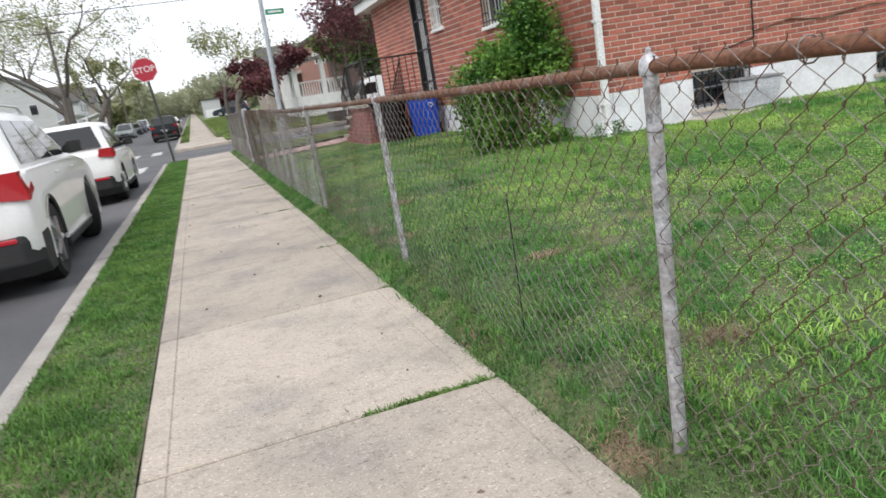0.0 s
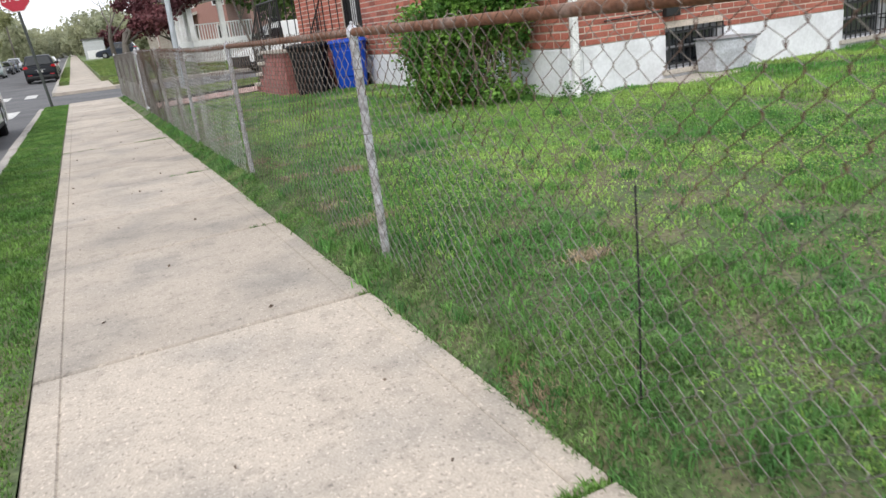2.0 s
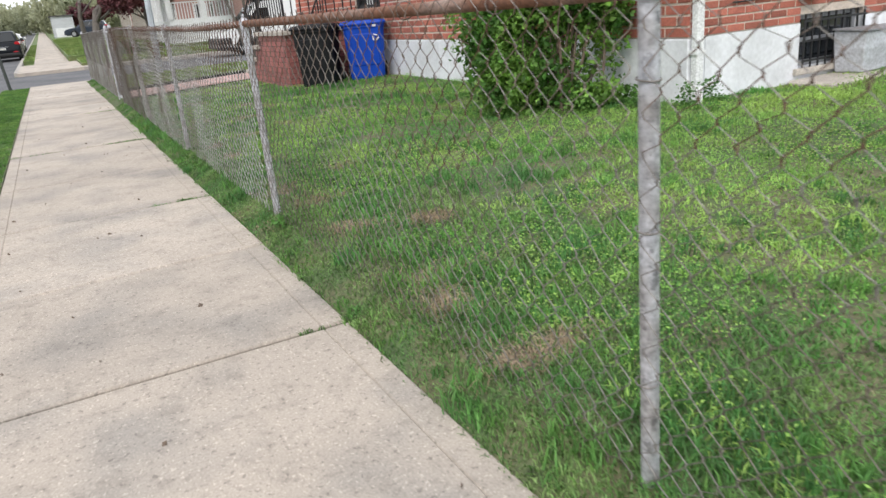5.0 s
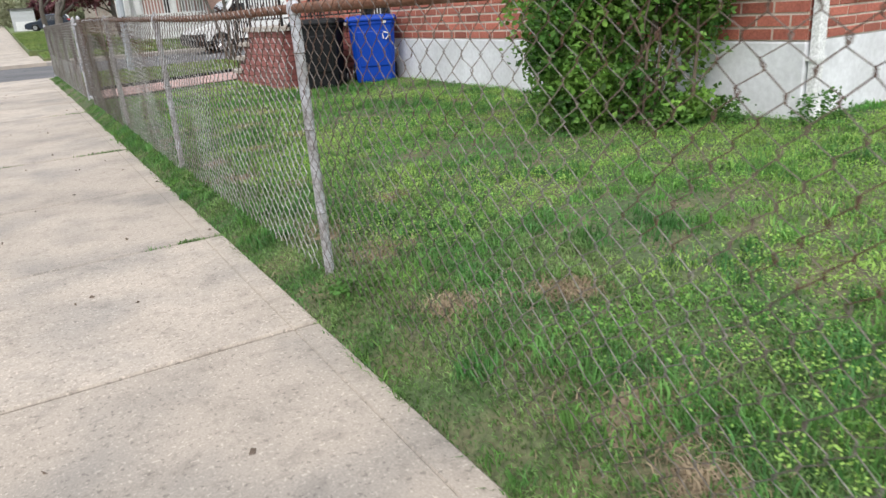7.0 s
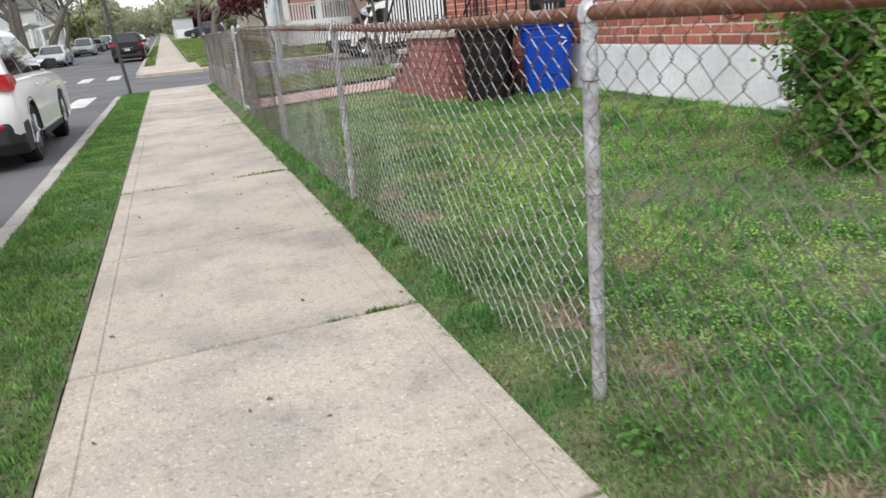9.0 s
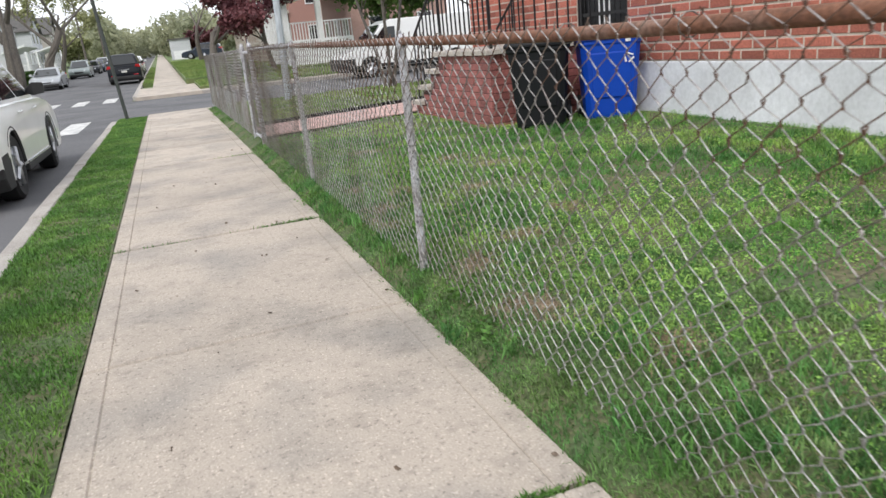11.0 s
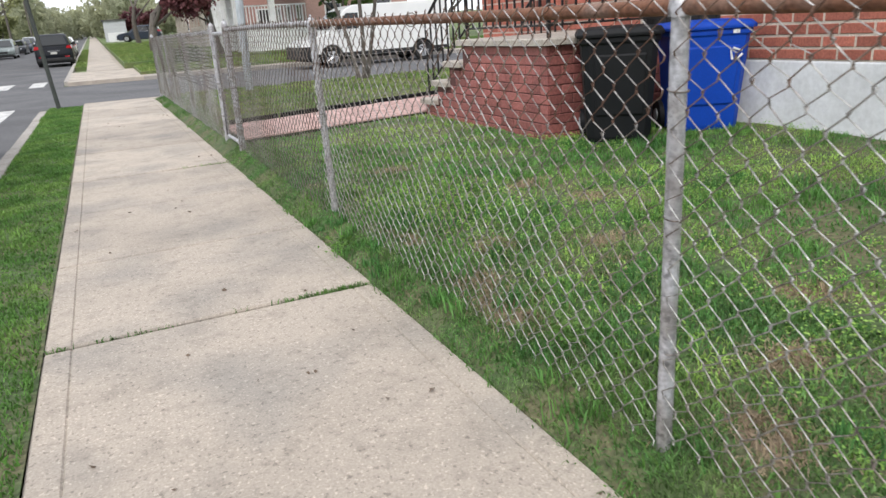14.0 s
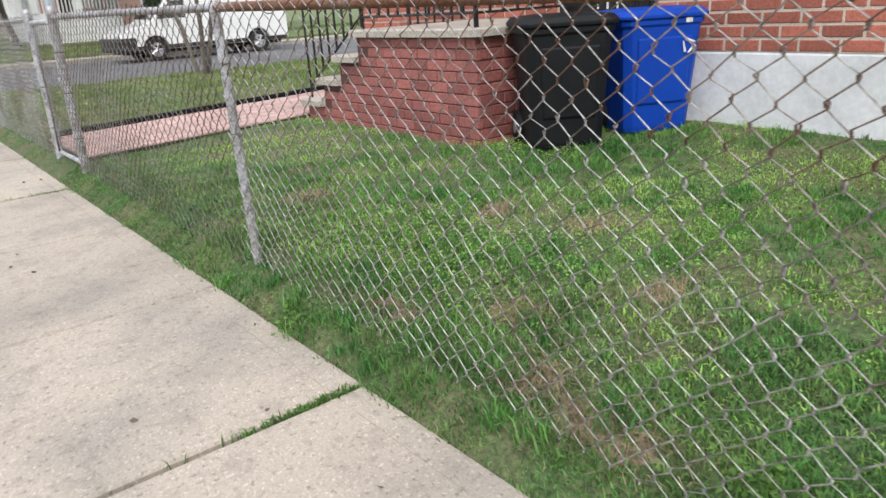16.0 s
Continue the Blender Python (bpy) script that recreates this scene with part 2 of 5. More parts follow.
s = Shape().box(-WALK_W + 0.01, -0.01, -9.0, 25.3, -0.1, -0.045)
walkway = structure("pavement", s, M_JOINT, "pale worn concrete footway of cast slabs", "pavement")
kerb = structure("kerb", Shape().box(KERB_OUT + 0.01, KERB_IN - 0.005, -10, 24.0, -0.3, -0.03), M_JOINT, "low worn concrete kerb in sections", "kerb")


# ---- the chain-link fence ----
MESH_X, PITCH = LAWN_X - 0.034, 0.083


def rail_z(y):
    """The top rail climbs a little towards the gate."""
    return 1.165 + 0.085 * min(max((y - 8.6) / 5.7, 0.0), 1.0)



def fence_ground(y):
    return lawn_z(LAWN_X, y)


def link_mesh(name, y0, y1, z0, top, x=MESH_X, zinc=None, w=0.0017):
    """Woven zigzag wires from y0 to y1, hooked together at the knuckles, ends twisted above the rail."""
    half = PITCH / 2
    cols, rows = int((y1 - y0) / half), int((top((y0 + y1) / 2) - z0) / half)
    c, r = np.meshgrid(np.arange(cols), np.arange(2 * rows + 2), indexing="ij")
    k, upper = r // 2, r % 2
    side = ((c + k) % 2) * 2 - 1
    sag = 0.012 * np.sin(c * 0.13 + y0) + 0.006 * np.sin(k * 0.5 + c * 0.05)
    py = y0 + half * (c + 0.5) + side * half * 0.53
    crest = np.array([top(v) for v in y0 + half * np.arange(cols)])[:, None]
    jog = np.random.default_rng(int(y0 * 10) + 500).normal(0, 0.0028, c.shape)
    pz = crest - (rows - k) * half + (upper - 0.5) * 0.011 + 0.004 * np.sin(c * 0.3) + 0.003 * np.sin(c * 1.7 + k * 2.3) + jog
    px = x + side * 0.0022 * (1 - 2 * upper) + sag * np.sin(np.pi * k / rows)
    p = np.stack([px, py + 0.0022 * np.sin(c * 2.1 + k * 1.3), pz], -1)
    m = 2 * rows + 2
    ring = np.array([[w, 0, 0], [0, w * 1.25, 0], [-w, 0, 0], [0, -w * 1.25, 0]])
    v = (p[:, :, None, :] + ring).reshape(-1, 3)
    base = (np.arange(cols)[:, None] * m + np.arange(m - 1)[None, :]) * 4
    f = np.concatenate([np.stack([base + a, base + b, base + 4 + b, base + 4 + a], -1).reshape(-1, 4) for a, b in ((0, 1), (1, 2), (2, 3), (3, 0))])
    me = quick_mesh(name, v, f)
    # brown strands: rust towards the top, and painted-in shade on one diagonal
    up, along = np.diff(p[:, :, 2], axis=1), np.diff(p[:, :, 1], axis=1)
    discoloured = (along * up < 0) | (np.abs(along) < half * 0.3)
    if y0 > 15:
        discoloured &= False
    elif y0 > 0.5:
        discoloured &= p[:, :-1, 2] > (0.98 if y0 > 6 else 0.78) + 0.1 * np.sin(p[:, :-1, 1] * 2.3)
    # below the brown, the same diagonal gets a duller colour as painted shade
    shade_dull = ((along * up < 0) & ~discoloured & (p[:, :-1, 2] > 0.6)).astype(np.int32) * 2
    me.polygons.foreach_set("material_index", np.tile((discoloured + shade_dull).ravel().astype(np.int32), 4))
    me.shade_smooth()
    me.materials.append(zinc or M_WIRE)
    me.materials.append(M_WIRE_RUST_SHADE)
    me.materials.append(M_WIRE_DULL)
    return me


fence = thing("chain_link_fence", "waist-high galvanised chain-link fence with rusty top rail", "fence")
GATE = (8, 9)
cap_shape = Shape()
cap_shape.loft([[(0.027 * k * math.cos(a), 0.027 * k * math.sin(a), z) for a in (math.pi * j / 6 for j in range(12))] for k, z in ((1.0, -0.02), (1.05, 0.0), (0.9, 0.02), (0.55, 0.03), (0.28, 0.034), (0.28, 0.044), (0.08, 0.05))])
cap_mesh = cap_shape.mesh("cap")
LEAN = {3: -0.012, 4: 0.015, 5: 0.01, 6: -0.008, 7: 0.02}
for i, y in enumerate(POSTS):
    zg = fence_ground(y)
    thick = 0.033 if i in (8, 9, 12) else 0.0208
    top = rail_z(y) + (0.035 if i in (8, 9, 12) else -0.015)
    dx = LEAN.get(i, 0.0)
    post = part("post", Shape().tube([(LAWN_X + dx, y, zg - 0.05), (LAWN_X + dx * 0.4, y, 0.6), (LAWN_X, y, top)], thick, 14), M_GALV, fence, smooth=True)
    part("cap", cap_mesh, M_GALV, post, "domed post cap", smooth=True, at=pose(LAWN_X, y, top + 0.012))
    for zt in (0.35, 0.7, 1.0):
        part("band", Shape().tube([(LAWN_X + (thick + 0.003) * math.cos(a), y + (thick + 0.003) * math.sin(a), zt + 0.003 * math.sin(a)) for a in (math.pi * 2 * j / 12 for j in range(13))], 0.002 if i not in (8, 9) else 0.005, 5), M_WIRE_DULL, post)
for i in range(len(POSTS) - 1):
    if i == GATE[0]:
        continue
    y0, y1 = POSTS[i], POSTS[i + 1]
    sag = 0.006 if i % 2 else 0.003
    part("top_rail", Shape().tube([(LAWN_X, y0 + (y1 - y0) * u, rail_z(y0 + (y1 - y0) * u) - 0.003 - sag * 4 * u * (1 - u)) for u in (0, 0.15, 0.3, 0.5, 0.7, 0.85, 1)], 0.0185, 12), M_RUST if i < 7 else M_GALV, fence, "rust-brown pipe rail" if i < 7 else "", smooth=True)
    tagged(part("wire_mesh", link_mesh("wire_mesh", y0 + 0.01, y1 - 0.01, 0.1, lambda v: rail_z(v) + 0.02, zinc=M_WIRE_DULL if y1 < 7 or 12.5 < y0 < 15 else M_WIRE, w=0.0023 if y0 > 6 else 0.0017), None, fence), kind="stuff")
    for k in range(1, 6):
        yk = y0 + (y1 - y0) * k / 6
        tie = Shape().tube([(LAWN_X + 0.027 * math.cos(a), yk + 0.01 * math.sin(a * 0.5), rail_z(yk) - 0.006 + 0.027 * math.sin(a)) for a in (math.pi * 2 * j / 10 for j in range(11))], 0.002, 4)
        part("tie_wire", tie, M_WIRE_DULL, fence)

gate = thing("fence_gate", "closed chain-link walk gate in a galvanised pipe frame", "gate")
gy0, gy1 = POSTS[8] + 0.08, POSTS[9] - 0.08
part("gate_frame", Shape().tube([(LAWN_X, gy0, 0.14), (LAWN_X, gy0, 1.18), (LAWN_X, gy0 + 0.04, 1.22), (LAWN_X, gy1 - 0.04, 1.22), (LAWN_X, gy1, 1.18), (LAWN_X, gy1, 0.14), (LAWN_X, gy0, 0.14)], 0.02, 10), M_GALV, gate, smooth=True)
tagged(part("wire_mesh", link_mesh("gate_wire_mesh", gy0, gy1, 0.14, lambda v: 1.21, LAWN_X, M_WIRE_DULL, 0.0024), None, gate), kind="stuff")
for z in (0.3, 0.95):
    part("hinge", Shape().tube([(LAWN_X, gy1, z), (LAWN_X, POSTS[9], z)], 0.012, 8), M_GALV, gate)
part("latch", Shape().box(LAWN_X - 0.03, LAWN_X + 0.03, POSTS[8] - 0.03, gy0 + 0.03, 0.78, 0.81), M_GALV, gate, bevel=0.006)

# thin steel rod stuck into the verge of the yard
rod = thing("steel_rod", "thin dark upright rod standing in the lawn", "rod")
part("rod", Shape().tube([(0.18, 1.86, 0.03), (0.185, 1.86, 0.4), (0.19, 1.87, 0.72)], 0.0032, 6), M_IRON, rod)


# ---- the brick house ----
def wall_solid(axis, d0, d1, u0, u1, z0, z1, holes):
    """One slab of wall with its openings cut right through."""
    us = sorted({u0, u1, *(v for h in holes for v in h[:2] if u0 < v < u1)})
    zs = sorted({z0, z1, *(v for h in holes for v in h[2:] if z0 < v < z1)})
    nu, nz = len(us) - 1, len(zs) - 1

    def solid(i, k):
        if not (0 <= i < nu and 0 <= k < nz):
            return False
        u, z = (us[i] + us[i + 1]) / 2, (zs[k] + zs[k + 1]) / 2
        return not any(h[0] < u < h[1] and h[2] < z < h[3] for h in holes)

    s = Shape()
    for d in (d0, d1):
        s.v += [(d, u, z) if axis == "x" else (u, d, z) for z in zs for u in us]
    half, row = (nu + 1) * (nz + 1), nu + 1
    for k in range(nz):
        for i in range(nu):
            if solid(i, k):
                a = k * row + i
                q = (a, a + 1, a + row + 1, a + row)
                s.f += [q, tuple(half + v for v in q)]
                for ok, e in ((solid(i, k - 1), (q[0], q[1])), (solid(i + 1, k), (q[1], q[2])), (solid(i, k + 1), (q[2], q[3])), (solid(i - 1, k), (q[3], q[0]))):
                    if not ok:
                        s.f.append((e[0], e[1], half + e[1], half + e[0]))
    return s


DOOR = (13.2, 14.2, 1.0, 3.02)
SIDE_HOLES = [DOOR, (12.3, 12.85, 2.2, 3.0), (9.4, 10.3, 1.95, 2.95)]
BACK_HOLES = [(5.2, 6.12, 0.33, 0.8), (8.35, 9.25, 0.33, 0.86), (5.3, 6.3, 1.95, 2.95), (8.2, 9.2, 1.95, 2.95)]
HOUSE_X1 = 12.5
COURSE, BRICK_L = 0.09, 0.265

house = thing("house", "single-storey red brick house on a white foundation", "house")
s = wall_solid("x", HOUSE_X + 0.012, HOUSE_X + 0.22, HOUSE_Y0 + 0.012, HOUSE_Y1, SILL_Z, EAVE_Z, SIDE_HOLES)
side_wall = part("side_wall", s, M_MORTAR, house, "running-bond red brick wall")
s = wall_solid("y", HOUSE_Y0 + 0.012, HOUSE_Y0 + 0.22, HOUSE_X + 0.221, HOUSE_X1, SILL_Z, EAVE_Z, BACK_HOLES)
back_wall = part("end_wall", s, M_MORTAR, house, "running-bond red brick wall")
part("far_wall", Shape().box(HOUSE_X + 0.221, HOUSE_X1, HOUSE_Y1 - 0.2, HOUSE_Y1, 0, EAVE_Z), M_BRICK_WALL, house)
part("rear_wall", Shape().box(HOUSE_X1 - 0.2, HOUSE_X1, HOUSE_Y0 + 0.221, HOUSE_Y1 - 0.201, 0, EAVE_Z), M_BRICK_WALL, house)
s = Shape()
s.box(HOUSE_X, HOUSE_X + 0.2, HOUSE_Y0, HOUSE_Y1, -0.1, SILL_Z - 0.004)
part("foundation", s, M_WHITEWASH, house, "white painted rough foundation", bevel=0.012)
s = wall_solid("y", HOUSE_Y0 + 0.003, HOUSE_Y0 + 0.2, HOUSE_X + 0.204, HOUSE_X1, -0.1, SILL_Z - 0.004, BACK_HOLES[:2])
part("foundation", s, M_WHITEWASH, house, "white painted rough foundation")
s = Shape().box(HOUSE_X - 0.3, HOUSE_X1 + 0.3, HOUSE_Y0 - 0.3, HOUSE_Y1 + 0.3, EAVE_Z, EAVE_Z + 0.06)
part("soffit", s, M_WHITE, house)
s = Shape()
s.box(HOUSE_X - 0.33, HOUSE_X - 0.3, HOUSE_Y0 - 0.33, HOUSE_Y1 + 0.33, EAVE_Z - 0.03, EAVE_Z + 0.22)
s.box(HOUSE_X - 0.3, HOUSE_X1 + 0.33, HOUSE_Y0 - 0.33, HOUSE_Y0 - 0.3, EAVE_Z - 0.03, EAVE_Z + 0.22)
s.box(HOUSE_X - 0.3, HOUSE_X1 + 0.33, HOUSE_Y1 + 0.3, HOUSE_Y1 + 0.33, EAVE_Z - 0.03, EAVE_Z + 0.22)
part("fascia", s, M_WHITE, house, "white fascia board", bevel=0.006)
cx, x0, x1, y0, y1 = (HOUSE_X + HOUSE_X1) / 2, HOUSE_X - 0.4, HOUSE_X1 + 0.4, HOUSE_Y0 - 0.4, HOUSE_Y1 + 0.4
zr = EAVE_Z + 0.21
part("roof", Shape().add([(x0, y0, zr), (x1, y0, zr), (x1, y1, zr), (x0, y1, zr), (cx, y0 + 4, zr + 1.7), (cx, y1 - 4, zr + 1.7), (x0, y0, zr - 0.03), (x1, y0, zr - 0.03), (x1, y1, zr - 0.03), (x0, y1, zr - 0.03)],
     [(0, 1, 4), (1, 2, 5, 4), (2, 3, 5), (3, 0, 4, 5), (6, 9, 8, 7), (0, 6, 7, 1), (1, 7, 8, 2), (2, 8, 9, 3), (3, 9, 6, 0)]), M_ROOF, house)


def window_on(wall_axis, a, b, z0, z1, bars=0, parent=None, frame_mat=None, white_grille=False):
    """A sash window in its opening, with a sill and iron bars before it."""
    fm = frame_mat or M_WHITE

    def place(shape, u0, u1, d0, d1, c, d):
        if wall_axis == "x":
            shape.box(HOUSE_X + d0, HOUSE_X + d1, u0, u1, c, d)
        else:
            shape.box(u0, u1, HOUSE_Y0 + d0, HOUSE_Y0 + d1, c, d)
        return shape

    fr = Shape()
    for u0, u1, c, d in ((a, a + 0.05, z0, z1), (b - 0.05, b, z0, z1), (a + 0.05, b - 0.05, z0, z0 + 0.05), (a + 0.05, b - 0.05, z1 - 0.05, z1), (a + 0.05, b - 0.05, (z0 + z1) / 2 - 0.02, (z0 + z1) / 2 + 0.02)):
        place(fr, u0, u1, 0.09, 0.15, c, d)
    win = part("window", fr, fm, parent, bevel=0.005)
    part("pane", place(Shape(), a + 0.04, b - 0.04, 0.12, 0.126, z0 + 0.04, z1 - 0.04), M_GLASS, win)
    part("sill", place(Shape(), a - 0.06, b + 0.06, -0.04, 0.1, z0 - 0.06, z0 - 0.003), M_WHITE if frame_mat is None else M_SLAB, win, bevel=0.008)
    if bars:
        gm = M_WHITE if white_grille else M_IRON
        for k in range(bars):
            u = a + 0.03 + (b - a - 0.06) * k / (bars - 1)
            sh = place(Shape(), u - 0.007, u + 0.007, -0.03, -0.016, z0 + 0.0, z1)
            part("bar", sh, gm, win)
        for z in (z0 + 0.06, (z0 + z1) / 2, z1 - 0.06):
            part("crossbar", place(Shape(), a, b, -0.034, -0.03, z - 0.01, z + 0.01), gm, win)
        for u in (a, b - 0.012):
            part("bracket", place(Shape(), u, u + 0.012, -0.03, 0.1, z0 + 0.2, z0 + 0.215), gm, win)
    return win


window_on("x", *SIDE_HOLES[1], 5, house, None, True)
window_on("x", *SIDE_HOLES[2], 8, house)
for k, h in enumerate(BACK_HOLES):
    window_on("y", *h, 9, house, M_GREYTIN if k < 2 else None)
# solid fill behind the windows, its colour gives the unlit rooms their darkness
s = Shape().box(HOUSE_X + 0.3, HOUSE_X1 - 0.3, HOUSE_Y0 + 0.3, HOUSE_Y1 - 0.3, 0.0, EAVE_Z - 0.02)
part("interior", s, M_DARK, house, "solid near-black box standing in for unlit rooms")

# flat plate on the foundation, the opening's shade is in its colour
vent = part("cellar_vent", Shape().box(HOUSE_X - 0.012, HOUSE_X - 0.002, 9.32, 9.72, 0.3, 0.66), M_DARK, house, "small barred cellar vent")
for k in range(5):
    part("bar", Shape().box(HOUSE_X - 0.03, HOUSE_X - 0.015, 9.34 + k * 0.085, 9.36 + k * 0.085, 0.28, 0.68), M_WHITE, vent)
part("sill", Shape().box(HOUSE_X - 0.05, HOUSE_X - 0.003, 9.28, 9.76, 0.25, 0.29), M_WHITE, vent, bevel=0.006)

# iron storm door on the landing
door = part("door", Shape().box(HOUSE_X + 0.1, HOUSE_X + 0.15, DOOR[0] + 0.06, DOOR[1] - 0.06, DOOR[2], DOOR[3] - 0.06), M_DARK, house, "dark door behind an iron storm door")
fr = Shape()
for a, b, c, d in ((DOOR[0], DOOR[0] + 0.06, DOOR[2], DOOR[3]), (DOOR[1] - 0.06, DOOR[1], DOOR[2], DOOR[3]), (DOOR[0] + 0.06, DOOR[1] - 0.06, DOOR[3] - 0.06, DOOR[3])):
    fr.box(HOUSE_X + 0.03, HOUSE_X + 0.16, a, b, c, d)
part("door_frame", fr, M_IRON, door, bevel=0.004)
for k in range(9):
    y = DOOR[0] + 0.1 + k * (DOOR[1] - DOOR[0] - 0.2) / 8
    part("bar", Shape().box(HOUSE_X + 0.05, HOUSE_X + 0.062, y - 0.006, y + 0.006, DOOR[2] + 0.05, DOOR[3] - 0.07), M_IRON if k not in (3, 4, 5) else M_WHITE, door)
for z in (1.25, 1.9, 2.5):
    part("crossbar", Shape().box(HOUSE_X + 0.046, HOUSE_X + 0.05, DOOR[0] + 0.06, DOOR[1] - 0.06, z - 0.02, z + 0.02), M_IRON, door)
part("handle", Shape().tube([(HOUSE_X + 0.05, DOOR[0] + 0.12, 2.0), (HOUSE_X, DOOR[0] + 0.12, 2.0), (HOUSE_X, DOOR[0] + 0.12, 2.14), (HOUSE_X + 0.05, DOOR[0] + 0.12, 2.14)], 0.01, 6), M_GALV, door)

# downspout at the corner
spout = thing("downspout", "white metal rain pipe down the house corner", "downspout")
sx, sy = HOUSE_X + 0.06, HOUSE_Y0 - 0.05
part("pipe", Shape().box(sx - 0.04, sx + 0.04, sy - 0.03, sy + 0.035, 0.36, EAVE_Z - 0.06), M_WHITE, spout, bevel=0.008)
part("elbow", Shape().loft([[(sx - 0.04 + dx, sy - 0.03 + dy, z), (sx + 0.04 + dx, sy - 0.03 + dy, z), (sx + 0.04 + dx, sy + 0.035 + dy, z), (sx - 0.04 + dx, sy + 0.035 + dy, z)] for dx, dy, z in ((0, 0, 0.36), (-0.015, -0.02, 0.3), (-0.05, -0.05, 0.22), (-0.05, -0.055, 0.16))]), M_WHITE, spout, bevel=0.008)
for z in (0.6, 1.6, 2.6):
    part("strap", Shape().box(sx - 0.055, sx + 0.055, sy - 0.034, sy + 0.05, z, z + 0.03), M_WHITE, spout)

# grey window well cover and concrete ledge under the cellar window
M_WELL = material("pale_weathered_plastic", (0.56, 0.58, 0.63), 0.6, second=(0.38, 0.39, 0.42), scale=5, amount=0.7, fine=40)
well = thing("window_well_cover", "pale grey weathered box leaning at the cellar window", "window well")
wy0 = HOUSE_Y0 - 0.05
part("shell", Shape().loft([[(5.66, wy0, 0.24), (6.28, wy0, 0.24), (6.26, wy0 - 0.22, 0.24), (5.7, wy0 - 0.24, 0.24)], [(5.62, wy0, 0.46), (6.33, wy0, 0.46), (6.31, wy0 - 0.27, 0.45), (5.64, wy0 - 0.29, 0.46)], [(5.6, wy0, 0.62), (6.36, wy0, 0.6), (6.34, wy0 - 0.28, 0.59), (5.62, wy0 - 0.31, 0.61)]]), M_WELL, well, bevel=0.015)
part("rim", Shape().loft([[(5.58, wy0, z), (6.38, wy0, z - 0.02), (6.36, wy0 - 0.3, z - 0.03), (5.6, wy0 - 0.33, z - 0.01)] for z in (0.624, 0.642)]), M_GREYTIN, well, "thin grey rim", bevel=0.005)
ledge = thing("window_ledge", "cracked pale concrete ledge on the grass", "ledge")
part("slab", Shape().chamfer(5.05, 6.5, HOUSE_Y0 - 0.46, HOUSE_Y0 - 0.004, 0.12, 0.236, 0.02), M_SLAB, ledge)

# cables on the wall
cable = thing("wall_cable", "black and brown cables clipped along the brick", "cable")
wy = HOUSE_Y0 - 0.012
part("drop", Shape().tube([(6.2, wy, EAVE_Z - 0.05), (6.19, wy, 2.2), (6.2, wy, 1.12)], 0.012, 6), M_IRON, cable)
part("run", Shape().tube([(6.2, wy, 1.12), (5.9, wy, 1.06), (5.55, wy, 1.0), (5.3, wy - 0.01, 1.0), (4.7, wy, 0.98), (4.3, wy, 0.97)], 0.008, 6), M_IRON, cable)
part("run", Shape().tube([(6.22, wy, 1.2), (6.8, wy, 1.28), (7.4, wy, 1.22), (8.2, wy, 1.3), (9.5, wy, 1.27), (11, wy, 1.33)], 0.011, 6), M_RUST, cable)
part("box", Shape().box(5.14, 5.36, wy - 0.07, wy, 0.93, 1.05), M_IRON, cable, bevel=0.012)

# ---- the stoop ----
ST_X0, ST_Y0, ST_Y1, ST_Z = 2.38, 13.68, 15.25, 1.0
RISE, TREAD = 0.215, 0.335
stoop = thing("stoop", "painted red brick stoop with pale slab treads", "steps")
core = Shape().box(ST_X0 + 0.012, HOUSE_X - 0.01, ST_Y0 + 0.012, ST_Y1, 0.0, ST_Z - 0.064)
for k in range(1, 4):
    core.box(ST_X0 + 0.012, HOUSE_X - 0.01, ST_Y1 + (k - 1) * TREAD, ST_Y1 + k * TREAD, 0.0, ST_Z - k * RISE - 0.064)
stoop_core = part("core", core, M_STOOP_MORTAR, stoop)
part("landing_slab", Shape().chamfer(ST_X0 - 0.05, HOUSE_X - 0.005, ST_Y0 - 0.05, ST_Y1 + 0.04, ST_Z - 0.06, ST_Z, 0.012), M_SLAB, stoop, "pale worn concrete slab")
for k in range(1, 4):
    z = ST_Z - k * RISE
    part("tread", Shape().chamfer(ST_X0 - 0.05, HOUSE_X - 0.005, ST_Y1 + (k - 1) * TREAD + 0.005, ST_Y1 + k * TREAD + 0.05, z - 0.06, z, 0.012), M_SLAB, stoop, "pale worn concrete slab")

railing = thing("stoop_railing", "black wrought-iron railing round the stoop", "railing")
rx = ST_X0 + 0.06
part("handrail", Shape().tube([(HOUSE_X - 0.02, ST_Y0 + 0.05, 1.86), (rx, ST_Y0 + 0.05, 1.86), (rx, ST_Y1, 1.86), (rx, ST_Y1 + 3 * TREAD, 1.2)], 0.017, 8), M_IRON, railing)
part("bottom_rail", Shape().tube([(HOUSE_X - 0.02, ST_Y0 + 0.05, 1.1), (rx, ST_Y0 + 0.05, 1.1), (rx, ST_Y1, 1.1), (rx, ST_Y1 + 3 * TREAD, 0.46)], 0.011, 6), M_IRON, railing)
for k in range(12):
    y = ST_Y0 + 0.05 + k * 0.135
    part("baluster" if k not in (0, 11) else "post", Shape().box(rx - (0.008 if k not in (0, 11) else 0.018), rx + (0.008 if k not in (0, 11) else 0.018), y - 0.008, y + 0.008, 1.1 if k not in (0, 11) else ST_Z, 1.86), M_IRON, railing)
for k in range(1, 10):
    x = rx + k * 0.138
    part("baluster", Shape().box(x - 0.008, x + 0.008, ST_Y0 + 0.042, ST_Y0 + 0.058, 1.1, 1.86), M_IRON, railing)
